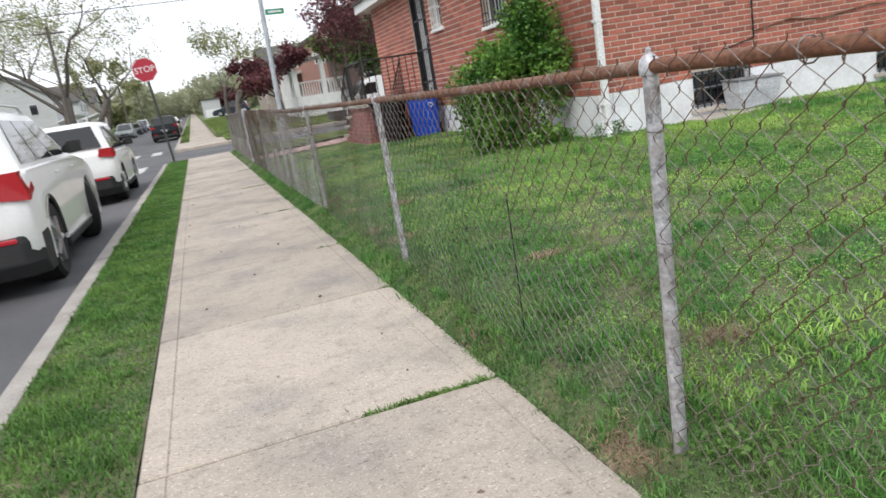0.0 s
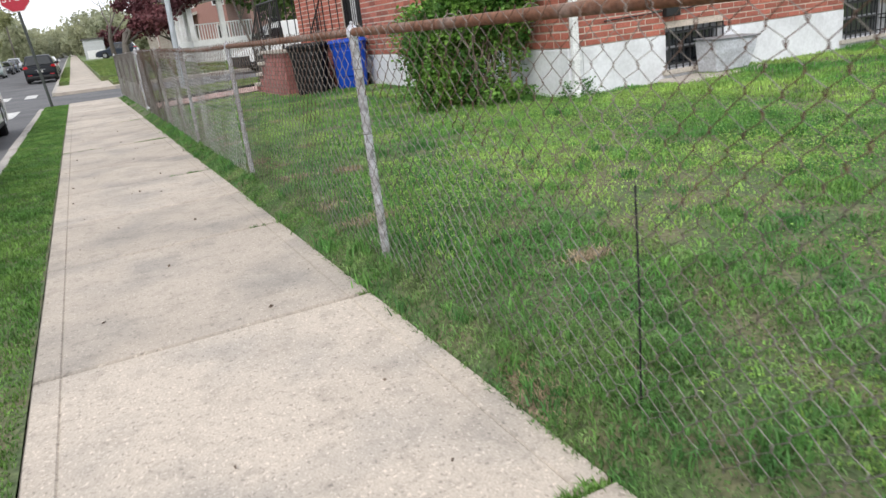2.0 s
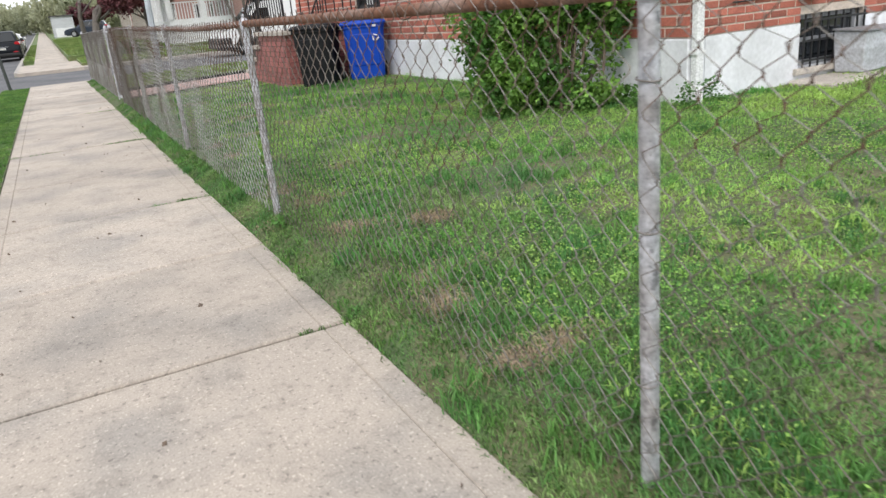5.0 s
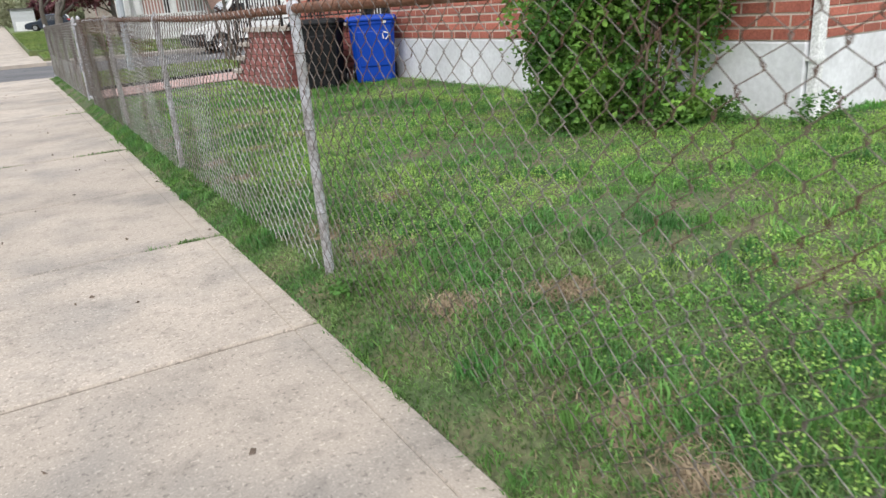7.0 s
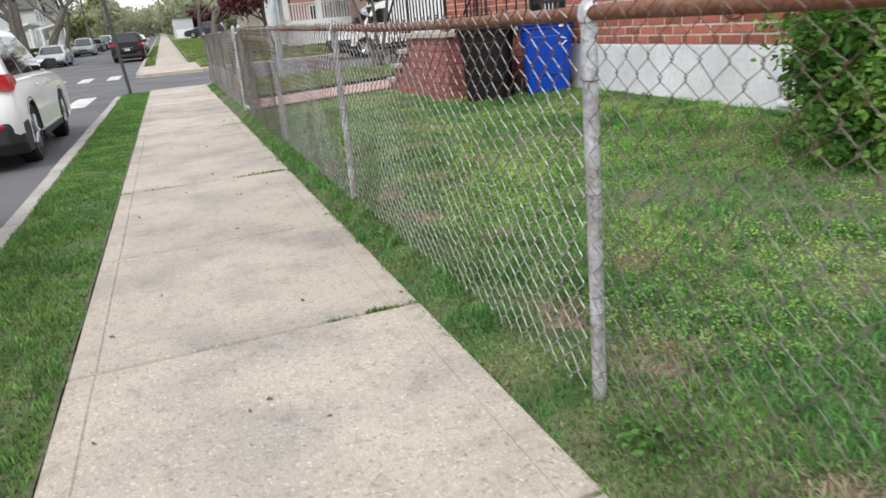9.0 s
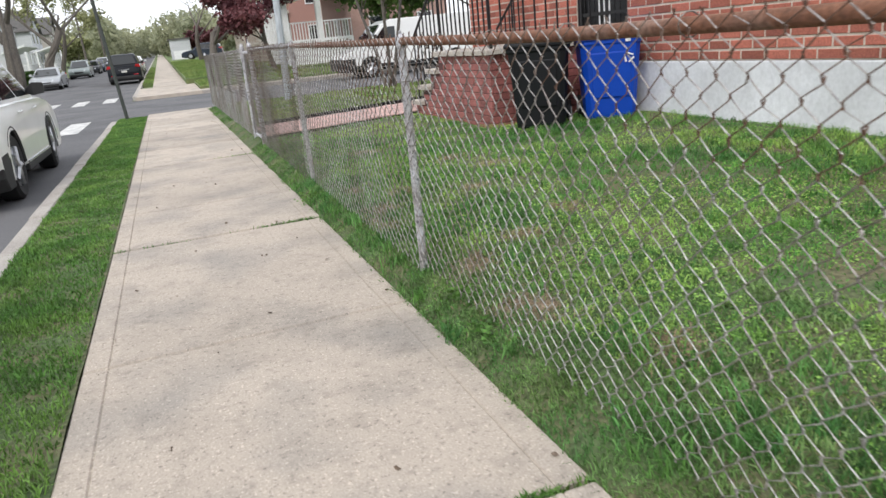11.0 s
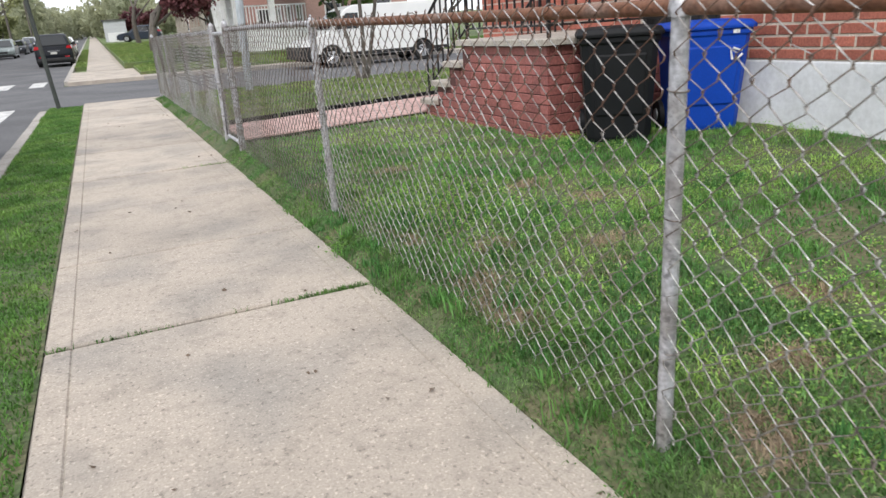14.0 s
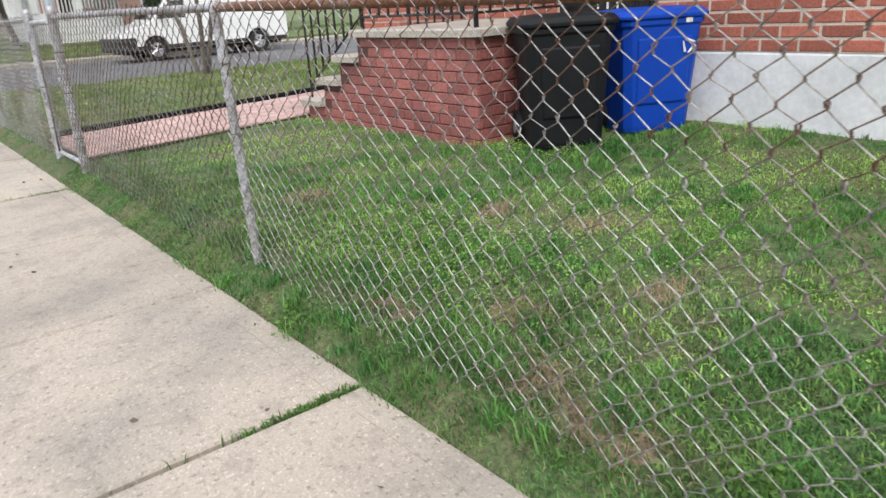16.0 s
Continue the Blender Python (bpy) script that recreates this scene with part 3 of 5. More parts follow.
for k in range(1, 8):
    u = k / 7
    y = ST_Y1 + 3 * TREAD * u
    part("baluster" if k < 7 else "post", Shape().box(rx - 0.008, rx + 0.008, y - 0.008, y + 0.008, (1.1 - 0.64 * u) if k < 7 else ST_Z - 3 * RISE, 1.86 - 0.66 * u), M_IRON, railing)
for k in range(1, 8):
    u = k / 7
    y = ST_Y1 + 3 * TREAD * u
    part("baluster" if k < 7 else "post", Shape().box(HOUSE_X - 0.088, HOUSE_X - 0.072, y - 0.008, y + 0.008, (1.1 - 0.64 * u) if k < 7 else ST_Z - 3 * RISE, 1.86 - 0.66 * u), M_IRON, railing)
part("handrail", Shape().tube([(HOUSE_X - 0.08, ST_Y1, 1.86), (HOUSE_X - 0.08, ST_Y1 + 3 * TREAD, 1.2)], 0.017, 8), M_IRON, railing)


# ---- wheeled bins ----
def bin_on_wheels(name, label, mat, m, h=0.9, w=0.56, d=0.6, mark=False):
    b = thing(name, label, "bin", "wheeled bins beside the stoop", at=m)

    def ring(hw, hd, z, c=0.05):
        return [(-hw + c, -hd, z), (hw - c, -hd, z), (hw, -hd + c, z), (hw, hd - c, z), (hw - c, hd, z), (-hw + c, hd, z), (-hw, hd - c, z), (-hw, -hd + c, z)]

    part("body", Shape().loft([ring(w * 0.39, d * 0.36, 0.02), ring(w * 0.4, d * 0.38, 0.06), ring(w * 0.43, d * 0.42, h * 0.42), ring(w * 0.475, d * 0.475, h * 0.86), ring(w * 0.5, d * 0.5, h * 0.87), ring(w * 0.5, d * 0.5, h * 0.915)]), mat, b, bevel=0.008)
    part("front_panel", Shape().loft([[(-w * 0.3, -d * 0.41, h * 0.25), (w * 0.3, -d * 0.41, h * 0.25), (w * 0.33, -d * 0.474, h * 0.78), (-w * 0.33, -d * 0.474, h * 0.78)], [(-w * 0.28, -d * 0.43, h * 0.27), (w * 0.28, -d * 0.43, h * 0.27), (w * 0.31, -d * 0.487, h * 0.76), (-w * 0.31, -d * 0.487, h * 0.76)]]), mat, b, bevel=0.01)
    part("lid", Shape().loft([ring(w * 0.53, d * 0.53, h * 0.917), ring(w * 0.535, d * 0.535, h * 0.945), ring(w * 0.5, d * 0.5, h * 0.985, 0.08), ring(w * 0.3, d * 0.3, h, 0.08)]), mat, b, bevel=0.006)
    part("handle", Shape().tube([(-w * 0.4, d * 0.5, h * 0.88), (-w * 0.4, d * 0.62, h * 0.93), (w * 0.4, d * 0.62, h * 0.93), (w * 0.4, d * 0.5, h * 0.88)], 0.016, 8), mat, b)
    for sx_ in (-1, 1):
        wheel = part("wheel", Shape().tube([(sx_ * w * 0.34, d * 0.36, 0.12), (sx_ * w * 0.47, d * 0.36, 0.12)], 0.12, 20), M_BLACK, b, smooth=True)
        part("hub", Shape().tube([(sx_ * w * 0.47, d * 0.36, 0.12), (sx_ * w * 0.485, d * 0.36, 0.12)], 0.05, 12), M_GREYTIN, wheel)
    if mark:
        part("sticker", Shape().box(0.14, 0.19, -d * 0.503, -d * 0.499, h * 0.875, h * 0.91), M_WHITE, b, "small white sticker")
        for k in range(3):
            a = math.pi * 2 * k / 3 + 0.2
            c = Vector((0.17, -d * 0.492, h * 0.7))
            p = [c + Vector((math.cos(a + t) * 0.05, -0.003, math.sin(a + t) * 0.05)) for t in (0.25, 1.85)]
            part("recycling_arrow", Shape().tube(p, [0.006, 0.011], 5), M_WHITE, b, "white arrow mark")
    return b


bin_on_wheels("rubbish_bin", "black wheeled plastic rubbish bin with closed lid", M_BLACK, pose(2.73, 13.2, lawn_z(2.73, 13.2) - 0.012, 0, 0, -34), h=0.9, w=0.61)
bin_on_wheels("recycling_bin", "bright blue wheeled recycling bin with white mark", M_BLUE, pose(3.4, 12.98, lawn_z(3.4, 12.98) - 0.012, 0, 0, -25), h=0.87, w=0.63, d=0.54, mark=True)

# ---- garden path ----
def path_z(x):
    return 0.108 + 0.032 * x


garden_path = structure("garden_path", Shape().loft([[(x, 16.3, 0.0), (x, 17.75, 0.0), (x, 17.75, path_z(x)), (x, 16.3, path_z(x))] for x in (0.24, 1.2, 2.4, 3.7)]), M_JOINT, "pink paver path from gate to stoop", "path")

edging = thing("garden_edging", "low black plastic edging along the pink path", "edging")
for k in range(5):
    part("edging_strip", Shape().loft([[(0.35 + k * 0.64 + u * 0.62, 17.765 + 0.006 * math.sin(k + u * 3) + dy, path_z(0.35 + k * 0.64 + u * 0.62) + dz) for dy, dz in ((0.0, -0.03), (0.0, 0.06), (0.014, 0.068), (0.02, 0.05), (0.02, -0.03))] for u in (0, 0.33, 0.66, 1.0)]), M_BLACK, edging)

# ---- plants ----
def leaf_mesh(name, centres, size, rng, flat=0.0, aspect=1.6):
    """Small folded leaves, each a pair of triangles, at the given places."""
    n = len(centres)
    a = rng.normal(size=(n, 3))
    a[:, 2] *= 1 - flat
    a /= np.linalg.norm(a, axis=1, keepdims=True) + 1e-9
    b = np.cross(a, rng.normal(size=(n, 3)))
    b /= np.linalg.norm(b, axis=1, keepdims=True) + 1e-9
    k = (size * rng.uniform(0.6, 1.3, n))[:, None]
    up = np.cross(a, b) * 0.25
    v = np.stack([centres - a * k * aspect / 2, centres + b * k / 2 + up * k, centres + a * k * aspect / 2, centres - b * k / 2 + up * k], 1).reshape(-1, 3)
    o = np.arange(n)[:, None] * 4
    f = np.concatenate([o + np.array([[0, 1, 2]]), o + np.array([[0, 2, 3]])])
    return quick_mesh(name, v, f)


def foliage_material(name, colour, second, scale=0.6, vary=0.35, rough=0.55, light=0.25, lo=0.42, hi=0.6, amount=1.0, specks=()):
    m = material(name, colour, rough, second=second, scale=scale, amount=amount, fine=9, fine_amount=0.2, vary=vary, island=True, spec=0.3, lo=lo, hi=hi, specks=specks)
    n, l = m.node_tree.nodes, m.node_tree.links
    b = n["Principled BSDF"]
    thin = n.new("ShaderNodeBsdfTranslucent")
    l.new(b.inputs["Base Color"].links[0].from_socket, thin.inputs[0])
    mix = n.new("ShaderNodeMixShader")
    mix.inputs[0].default_value = light
    l.new(b.outputs[0], mix.inputs[1]), l.new(thin.outputs[0], mix.inputs[2])
    l.new(mix.outputs[0], n["Material Output"].inputs[0])
    return m


M_GRASS = foliage_material("lawn_grass", (0.125, 0.335, 0.07), (0.39, 0.59, 0.145), 0.75, 0.3, 0.5, 0.4, 0.44, 0.57, specks=((2.3, 0.48, 0.6, 0.78), (6.5, 0.52, 0.64, 0.7)))
M_SPARSE = foliage_material("matted_olive_grass", (0.105, 0.25, 0.068), (0.21, 0.32, 0.11), 2.4, 0.5, 0.6, 0.25, 0.42, 0.62, specks=((7, 0.48, 0.62, 0.66),))
M_TUFT = foliage_material("grass_tuft", (0.08, 0.22, 0.06), (0.16, 0.34, 0.08), 2.6, 0.4, 0.5, 0.3, specks=((5, 0.5, 0.62, 0.75),))
M_FIELD = foliage_material("olive_lawn_grass", (0.15, 0.25, 0.06), (0.25, 0.31, 0.1), 0.8, 0.4, 0.5, 0.3, specks=((3, 0.5, 0.62, 0.7),))
M_CLOVER = foliage_material("yellow_green_clover", (0.38, 0.58, 0.135), (0.22, 0.45, 0.095), 1.0, 0.12, 0.5, 0.3, specks=((6.5, 0.5, 0.62, 0.6),))
M_VERGE = foliage_material("verge_grass", (0.075, 0.185, 0.04), (0.13, 0.25, 0.055), 1.3, 0.4, 0.5, 0.3)
M_STRIP = foliage_material("kerb_strip_grass", (0.095, 0.215, 0.045), (0.16, 0.29, 0.065), 2.2, 0.45, 0.5, 0.3, specks=((6, 0.5, 0.64, 0.72),))
M_STRAW = foliage_material("dry_grass", (0.38, 0.3, 0.2), (0.22, 0.165, 0.1), 2, 0.3, 0.7, 0.2)
M_BUSH = foliage_material("bush_leaf", (0.065, 0.165, 0.032), (0.2, 0.36, 0.07), 3.2, 0.55, 0.42, 0.35)
# paled and greyed: the haze of distance is put into this leaf colour
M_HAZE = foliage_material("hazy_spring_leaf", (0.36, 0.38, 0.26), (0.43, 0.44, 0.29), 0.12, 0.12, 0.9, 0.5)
M_SPRING = foliage_material("spring_leaf", (0.23, 0.25, 0.11), (0.31, 0.32, 0.16), 0.3, 0.35)
M_GREEN = foliage_material("green_leaf", (0.06, 0.12, 0.03), (0.1, 0.17, 0.04), 0.4, 0.35)
M_RED = foliage_material("dark_red_leaf", (0.15, 0.055, 0.06), (0.09, 0.032, 0.04), 0.5, 0.35)
M_BARK = material("grey_bark", (0.13, 0.115, 0.1), 0.95, second=(0.07, 0.06, 0.055), scale=5, fine=30, fine_amount=0.35, bump=0.6, stretch=(1, 1, 0.3))
M_TWIG = material("woody_stem", (0.16, 0.12, 0.09), 0.9, second=(0.1, 0.075, 0.06), scale=14)

BARE = [(0.76, 1.27, 0.11, 0.07), (0.34, 4.38, 0.2, 0.1), (0.32, 4.92, 0.1, 0.13), (0.83, 2.92, 0.1, 0.07), (0.45, 5.15, 0.22, 0.17), (0.37, 6.07, 0.1, 0.12),
        (0.46, 6.9, 0.2, 0.18), (0.36, 7.4, 0.15, 0.2), (0.33, 9.0, 0.16, 0.2), (0.43, 9.65, 0.14, 0.16), (0.26, 10.8, 0.12, 0.24), (0.31, 11.15, 0.11, 0.16), (0.3, 11.9, 0.1, 0.17), (1.41, 12.46, 0.16, 0.11), (0.9, 13.6, 0.2, 0.14),
        (0.6, 11.5, 0.1, 0.12), (1.1, 11.2, 0.13, 0.08), (1.5, 11.9, 0.1, 0.09), (0.8, 9.9, 0.13, 0.1), (1.2, 10.2, 0.1, 0.12), (0.55, 8.3, 0.12, 0.14), (0.9, 7.6, 0.14, 0.1), (0.75, 5.9, 0.12, 0.1), (0.06, 0.95, 0.07, 0.2), (0.05, 2.2, 0.06, 0.16)]


def blades(name, xs, ys, zs, hs, width, rng, lean=0.5):
    """Bent grass blades of three triangles."""
    n = len(xs)
    t = rng.uniform(0, 2 * np.pi, n)
    c, s_ = np.cos(t), np.sin(t)
    bend = rng.uniform(0.15, 1.0, n) * lean
    d = rng.uniform(0, 2 * np.pi, n)
    ox, oy = np.cos(d) * bend * hs, np.sin(d) * bend * hs
    w = width * rng.uniform(0.6, 1.4, n) / 2
    base = np.stack([xs, ys, zs], 1)
    side = np.stack([c * w, s_ * w, np.zeros(n)], 1)
    mid = base + np.stack([ox * 0.35, oy * 0.35, hs * 0.6], 1)
    tip = base + np.stack([ox, oy, hs * (1 - 0.35 * bend)], 1)
    v = np.stack([base - side, base + side, mid + side * 0.8, mid - side * 0.8, tip], 1).reshape(-1, 3)
    o = np.arange(n)[:, None] * 5
    f = np.concatenate([o + np.array([[0, 1, 2]]), o + np.array([[0, 2, 3]]), o + np.array([[3, 2, 4]])])
    return quick_mesh(name, v, f)


def value_noise(x, y, scale, seed):
    """Smooth random values between 0 and 1 over the plan."""
    r = np.random.default_rng(seed).random((64, 64))
    u, v = (x * scale) % 63, (y * scale) % 63
    i, j = np.floor(u).astype(int), np.floor(v).astype(int)
    a, b = u - i, v - j
    a, b = a * a * (3 - 2 * a), b * b * (3 - 2 * b)
    return (r[i, j] * (1 - a) + r[i + 1, j] * a) * (1 - b) + (r[i, j + 1] * (1 - a) + r[i + 1, j + 1] * a) * b


def sow(name, label, mat, x0, x1, y0, y1, count, height, hmin, hmax, width, seed, bare=True, lean=0.6, thin=0.25, clump=5.0):
    rng = np.random.default_rng(seed)
    x, y = rng.uniform(x0, x1, count), rng.uniform(y0, y1, count)
    keep = rng.random(count) > thin * (value_noise(x + 40, y + 40, 1.9, seed) > 0.55)
    if bare:
        for bx, by, rx_, ry_ in BARE:
            q = ((x - bx) / rx_) ** 2 + ((y - by) / ry_) ** 2 + rng.uniform(-0.5, 0.5, count) + (value_noise(x + 9, y + 9, 9, 3) - 0.5) * 2.4
            keep &= (q > 1) | (rng.random(count) < 0.2 + 0.35 * np.clip(q, 0, 1))
        keep &= ~((x > HOUSE_X - 0.01) & (y > HOUSE_Y0 - 0.01) & (y < HOUSE_Y1))
        keep &= ~((x > ST_X0) & (y > ST_Y0) & (y < ST_Y1 + 3 * TREAD))
        keep &= (x > 0.09) | (rng.random(count) < 0.4 + 0.5 * (value_noise(x + 60, y + 60, 2.6, 8) > 0.5))
        keep &= ~((x > 0.22) & (x < 3.72) & (y > 16.3) & (y < 17.76))
    x, y = x[keep], y[keep]
    tall = value_noise(x + 20, y + 20, clump, seed + 1) * 0.6 + value_noise(x + 3, y + 30, 1.1, seed + 2) * 0.4
    h = (hmin + (hmax - hmin) * 1.5 * tall ** 1.7) * rng.uniform(0.6, 1.15, len(x))
    gx, gy = np.linspace(x0, x1, 60), np.linspace(y0, y1, 400)
    grid = np.array([[height(a, b) for b in gy] for a in gx])
    z = grid[np.clip(((x - x0) / (x1 - x0) * 59).astype(int), 0, 59), np.clip(((y - y0) / (y1 - y0) * 399).astype(int), 0, 399)]
    ob = part(name, blades(name, x, y, z - 0.006, h, width, rng, lean), mat)
    return tagged(ob, label, "grass", "", "stuff")


sow("lawn_grass", "uneven bright green yard grass with yellowish patches", M_GRASS, 0.35, 4.6, -0.8, 17.8, 165000, lawn_z, 0.02, 0.058, 0.0075, 11, lean=1.5, thin=0.15)
sow("lawn_grass", "finer matted olive grass along the fence line", M_SPARSE, -0.012, 1.15, -0.4, 14.5, 170000, lawn_z, 0.016, 0.05, 0.005, 12, lean=1.2, thin=0.25, clump=4.5)
sow("lawn_grass", "tall tufts of green grass at the fence foot", M_VERGE, -0.03, 0.45, -1.0, 25.6, 34000, lawn_z, 0.018, 0.07, 0.005, 18, lean=1.3, thin=0.75, clump=2.5)
sow("lawn_grass", "green yard grass farther along the house", M_GRASS, 4.4, 9.5, 1.5, 7.04, 36000, lawn_z, 0.03, 0.08, 0.011, 13, lean=0.9)
sow("lawn_grass", "olive front yard grass beyond the garden path", M_FIELD, 0.2, 9.5, 17.76, 25.8, 36000, lawn_z, 0.03, 0.08, 0.014, 14, lean=0.9)
sow("verge_grass", "dense green grass on the kerb strip", M_STRIP, KERB_IN + 0.01, -WALK_W - 0.012, -0.3, 25.35, 105000, lambda x, y: 0.0, 0.02, 0.062, 0.0065, 15, False, 1.1, 0.1)
sow("lawn_grass", "short dense turf at the footway edge", M_SPARSE, -0.025, 0.2, -0.6, 16.2, 46000, lawn_z, 0.012, 0.045, 0.0045, 19, False, 1.2, 0.2, 6.0)
sow("dry_grass", "dead straw stalks among the lawn grass", M_STRAW, 0.0, 3.8, -0.8, 17.0, 9000, lawn_z, 0.012, 0.045, 0.004, 16, False, 1.8)
sow("dry_grass", "dead straw stalks along the fence", M_STRAW, -0.02, 1.0, 3.0, 15.0, 11000, lawn_z, 0.008, 0.04, 0.004, 17, False, 2.0, 0.9)


def tufts(label, mat, x0, x1, y0, y1, count, per, seed, hmin, hmax, spread):
    """Separate clumps of longer grass that lean out from their middles."""
    rng = np.random.default_rng(seed)
    cx_, cy_ = rng.uniform(x0, x1, count), rng.uniform(y0, y1, count)
    k = value_noise(cx_ + 15, cy_ + 8, 1.4, seed) > rng.uniform(0.25, 0.75, count)
    k &= ~((cx_ > HOUSE_X - 0.1) & (cy_ > HOUSE_Y0 - 0.1)) & ~((cx_ > ST_X0 - 0.1) & (cy_ > ST_Y0 - 0.1)) & (cy_ < 16.2)
    cx_, cy_ = cx_[k], cy_[k]
    size = rng.uniform(0.5, 1.3, len(cx_))
    x = np.repeat(cx_, per) + rng.normal(0, 1, len(cx_) * per) * np.repeat(size, per) * spread
    y = np.repeat(cy_, per) + rng.normal(0, 1, len(cx_) * per) * np.repeat(size, per) * spread
    z = np.repeat(np.array([lawn_z(a, b) for a, b in zip(cx_, cy_)]), per)
    h = rng.uniform(hmin, hmax, len(x)) * np.repeat(size, per)
    ob = part("grass_tuft", blades("grass_tuft", x, y, z - 0.01, h, 0.0055, rng, 0.95), mat)
    return tagged(ob, label, "grass", "", "stuff")


tufts("dark green clumps of longer lawn grass", M_TUFT, 0.3, 3.7, -0.4, 14.0, 2600, 50, 31, 0.035, 0.085, 0.045)
tufts("ragged green clumps along the fence foot", M_TUFT, 0.02, 0.6, -0.3, 14.0, 520, 36, 32, 0.04, 0.1, 0.03)


def clover(x0, x1, y0, y1, count, seed):
    """Low flat leaves in drifts over the lawn."""
    rng = np.random.default_rng(seed)
    x, y = rng.uniform(x0, x1, count), rng.uniform(y0, y1, count)
    k = (value_noise(x + 12, y + 12, 1.1, 4) * 0.6 + value_noise(x + 30, y + 2, 3.7, 5) * 0.4 > 0.5 + 0.1 * (rng.random(count) - 0.5)) & (x > 0.45) & ~((x > HOUSE_X - 0.02) & (y > HOUSE_Y0 - 0.02)) & ~((x > ST_X0) & (y > ST_Y0))
    x, y = x[k], y[k]
    gx, gy = np.linspace(x0, x1, 80), np.linspace(y0, y1, 300)
    grid = np.array([[lawn_z(a, b) for b in gy] for a in gx])
    z = grid[((x - x0) / (x1 - x0) * 79).astype(int), ((y - y0) / (y1 - y0) * 299).astype(int)] + rng.uniform(0.012, 0.05, len(x))
    ob = part("clover", leaf_mesh("clover", np.stack([x, y, z], 1), 0.0075, rng, 0.7, 1.8), M_CLOVER)
    return tagged(ob, "yellow-green clover drifts over the lawn", "clover", "", "stuff")


clover(0.4, 6.5, 1.4, 14.5, 230000, 41)

for k, (bx, by, rx_, ry_) in enumerate(BARE):
    s = Shape()
    rim_ = [(bx + rx_ * 1.25 * q * math.cos(a) * (1 + 0.6 * noise.noise(Vector((math.cos(a) * 2.3, math.sin(a) * 2.3, k)))), by + ry_ * 1.25 * q * math.sin(a) * (1 + 0.6 * noise.noise(Vector((math.cos(a) * 2.3, math.sin(a) * 2.3, k))))) for q in (1.0, 0.6, 0.2) for a in (2 * math.pi * j / 18 for j in range(18))]
    s.loft([[(x, y, lawn_z(x, y) + dz) for x, y in rim_[r * 18:r * 18 + 18]] for r, dz in ((0, -0.016), (1, 0.002), (2, 0.003))], True, False)
    s.f.append(tuple(range(36, 54)))
    structure("bare_earth", s, M_EARTH, "small patch of bare tan earth in the lawn", "earth", smooth=True)

rng = np.random.default_rng(210)
pick = rng.integers(0, len(BARE), 9000)
centre = np.array(BARE)[pick]
lie = rng.normal(size=(9000, 2)) * 0.62
straw_x, straw_y = centre[:, 0] + lie[:, 0] * centre[:, 2], centre[:, 1] + lie[:, 1] * centre[:, 3]
keep = straw_x > 0.02
straw_x, straw_y = straw_x[keep], straw_y[keep]
straw_z = np.array([lawn_z(a, b) for a, b in zip(straw_x, straw_y)])
tagged(part("straw", blades("straw", straw_x, straw_y, straw_z, rng.uniform(0.02, 0.05, len(straw_x)), 0.004, rng, 2.2), M_STRAW), "flattened dead straw over the bare earth", "dry grass", "", "stuff")


def joint_weeds(y, x0, x1, n, seed):
    """Low weeds that fill parts of a joint, thickest in short runs."""
    rng = np.random.default_rng(seed)
    x = x0 + (x1 - x0) * rng.random(n)
    k = value_noise(x * 1.0 + 5, x * 0 + seed, 11, seed) > rng.uniform(0.1, 0.6, n)
    x = x[k]
    ob = part("joint_weed", blades("joint_weed", x, y + rng.normal(0, 0.008, len(x)), x * 0 - 0.02, rng.uniform(0.022, 0.05, len(x)), 0.006, rng, 1.2), M_STRIP)
    return tagged(ob, "small green weeds growing in a slab joint", "weeds", "", "stuff")


for k, (y, x0, x1, n) in enumerate(((1.76, -0.62, -0.02, 700), (7.97, -0.42, -0.02, 600), (11.62, -0.5, -0.02, 420), (11.62, -1.42, -0.6, 160), (3.5, -0.06, 0.0, 40), (5.21, -0.2, 0.0, 60), (15.75, -0.5, 0.0, 160))):
    joint_weeds(y, x0, x1, n, 60 + k)


def weed_clump(x, y, n, seed, size=0.026, spread=0.13, height=0.09):
    rng = np.random.default_rng(seed)
    p = np.stack([x + rng.normal(0, spread * 0.5, n), y + rng.normal(0, spread * 0.5, n), lawn_z(x, y) + rng.uniform(0, height, n)], 1)
    ob = part("weed_clump", leaf_mesh("weed_clump", p, size, rng, 0.6), M_VERGE)
    return tagged(ob, "bright green broadleaf weed clump by the fence", "weed", "weeds along the fence", "stuff")


for k, (x, y) in enumerate(((0.24, 0.66), (0.15, 6.55), (0.2, 6.45), (0.16, 9.3), (0.3, 10.4), (0.1, 8.9), (0.06, 12.2), (3.62, 6.85), (3.98, 6.86))):
    weed_clump(x, y, 150, 80 + k, 0.015, 0.12, 0.06)
for k, (x, y) in enumerate(((3.68, 6.92), (3.95, 6.94), (3.0, 7.5), (3.45, 7.3), (2.6, 7.95))):
    weed_clump(x, y, 110, 120 + k, 0.024, 0.1, 0.2)


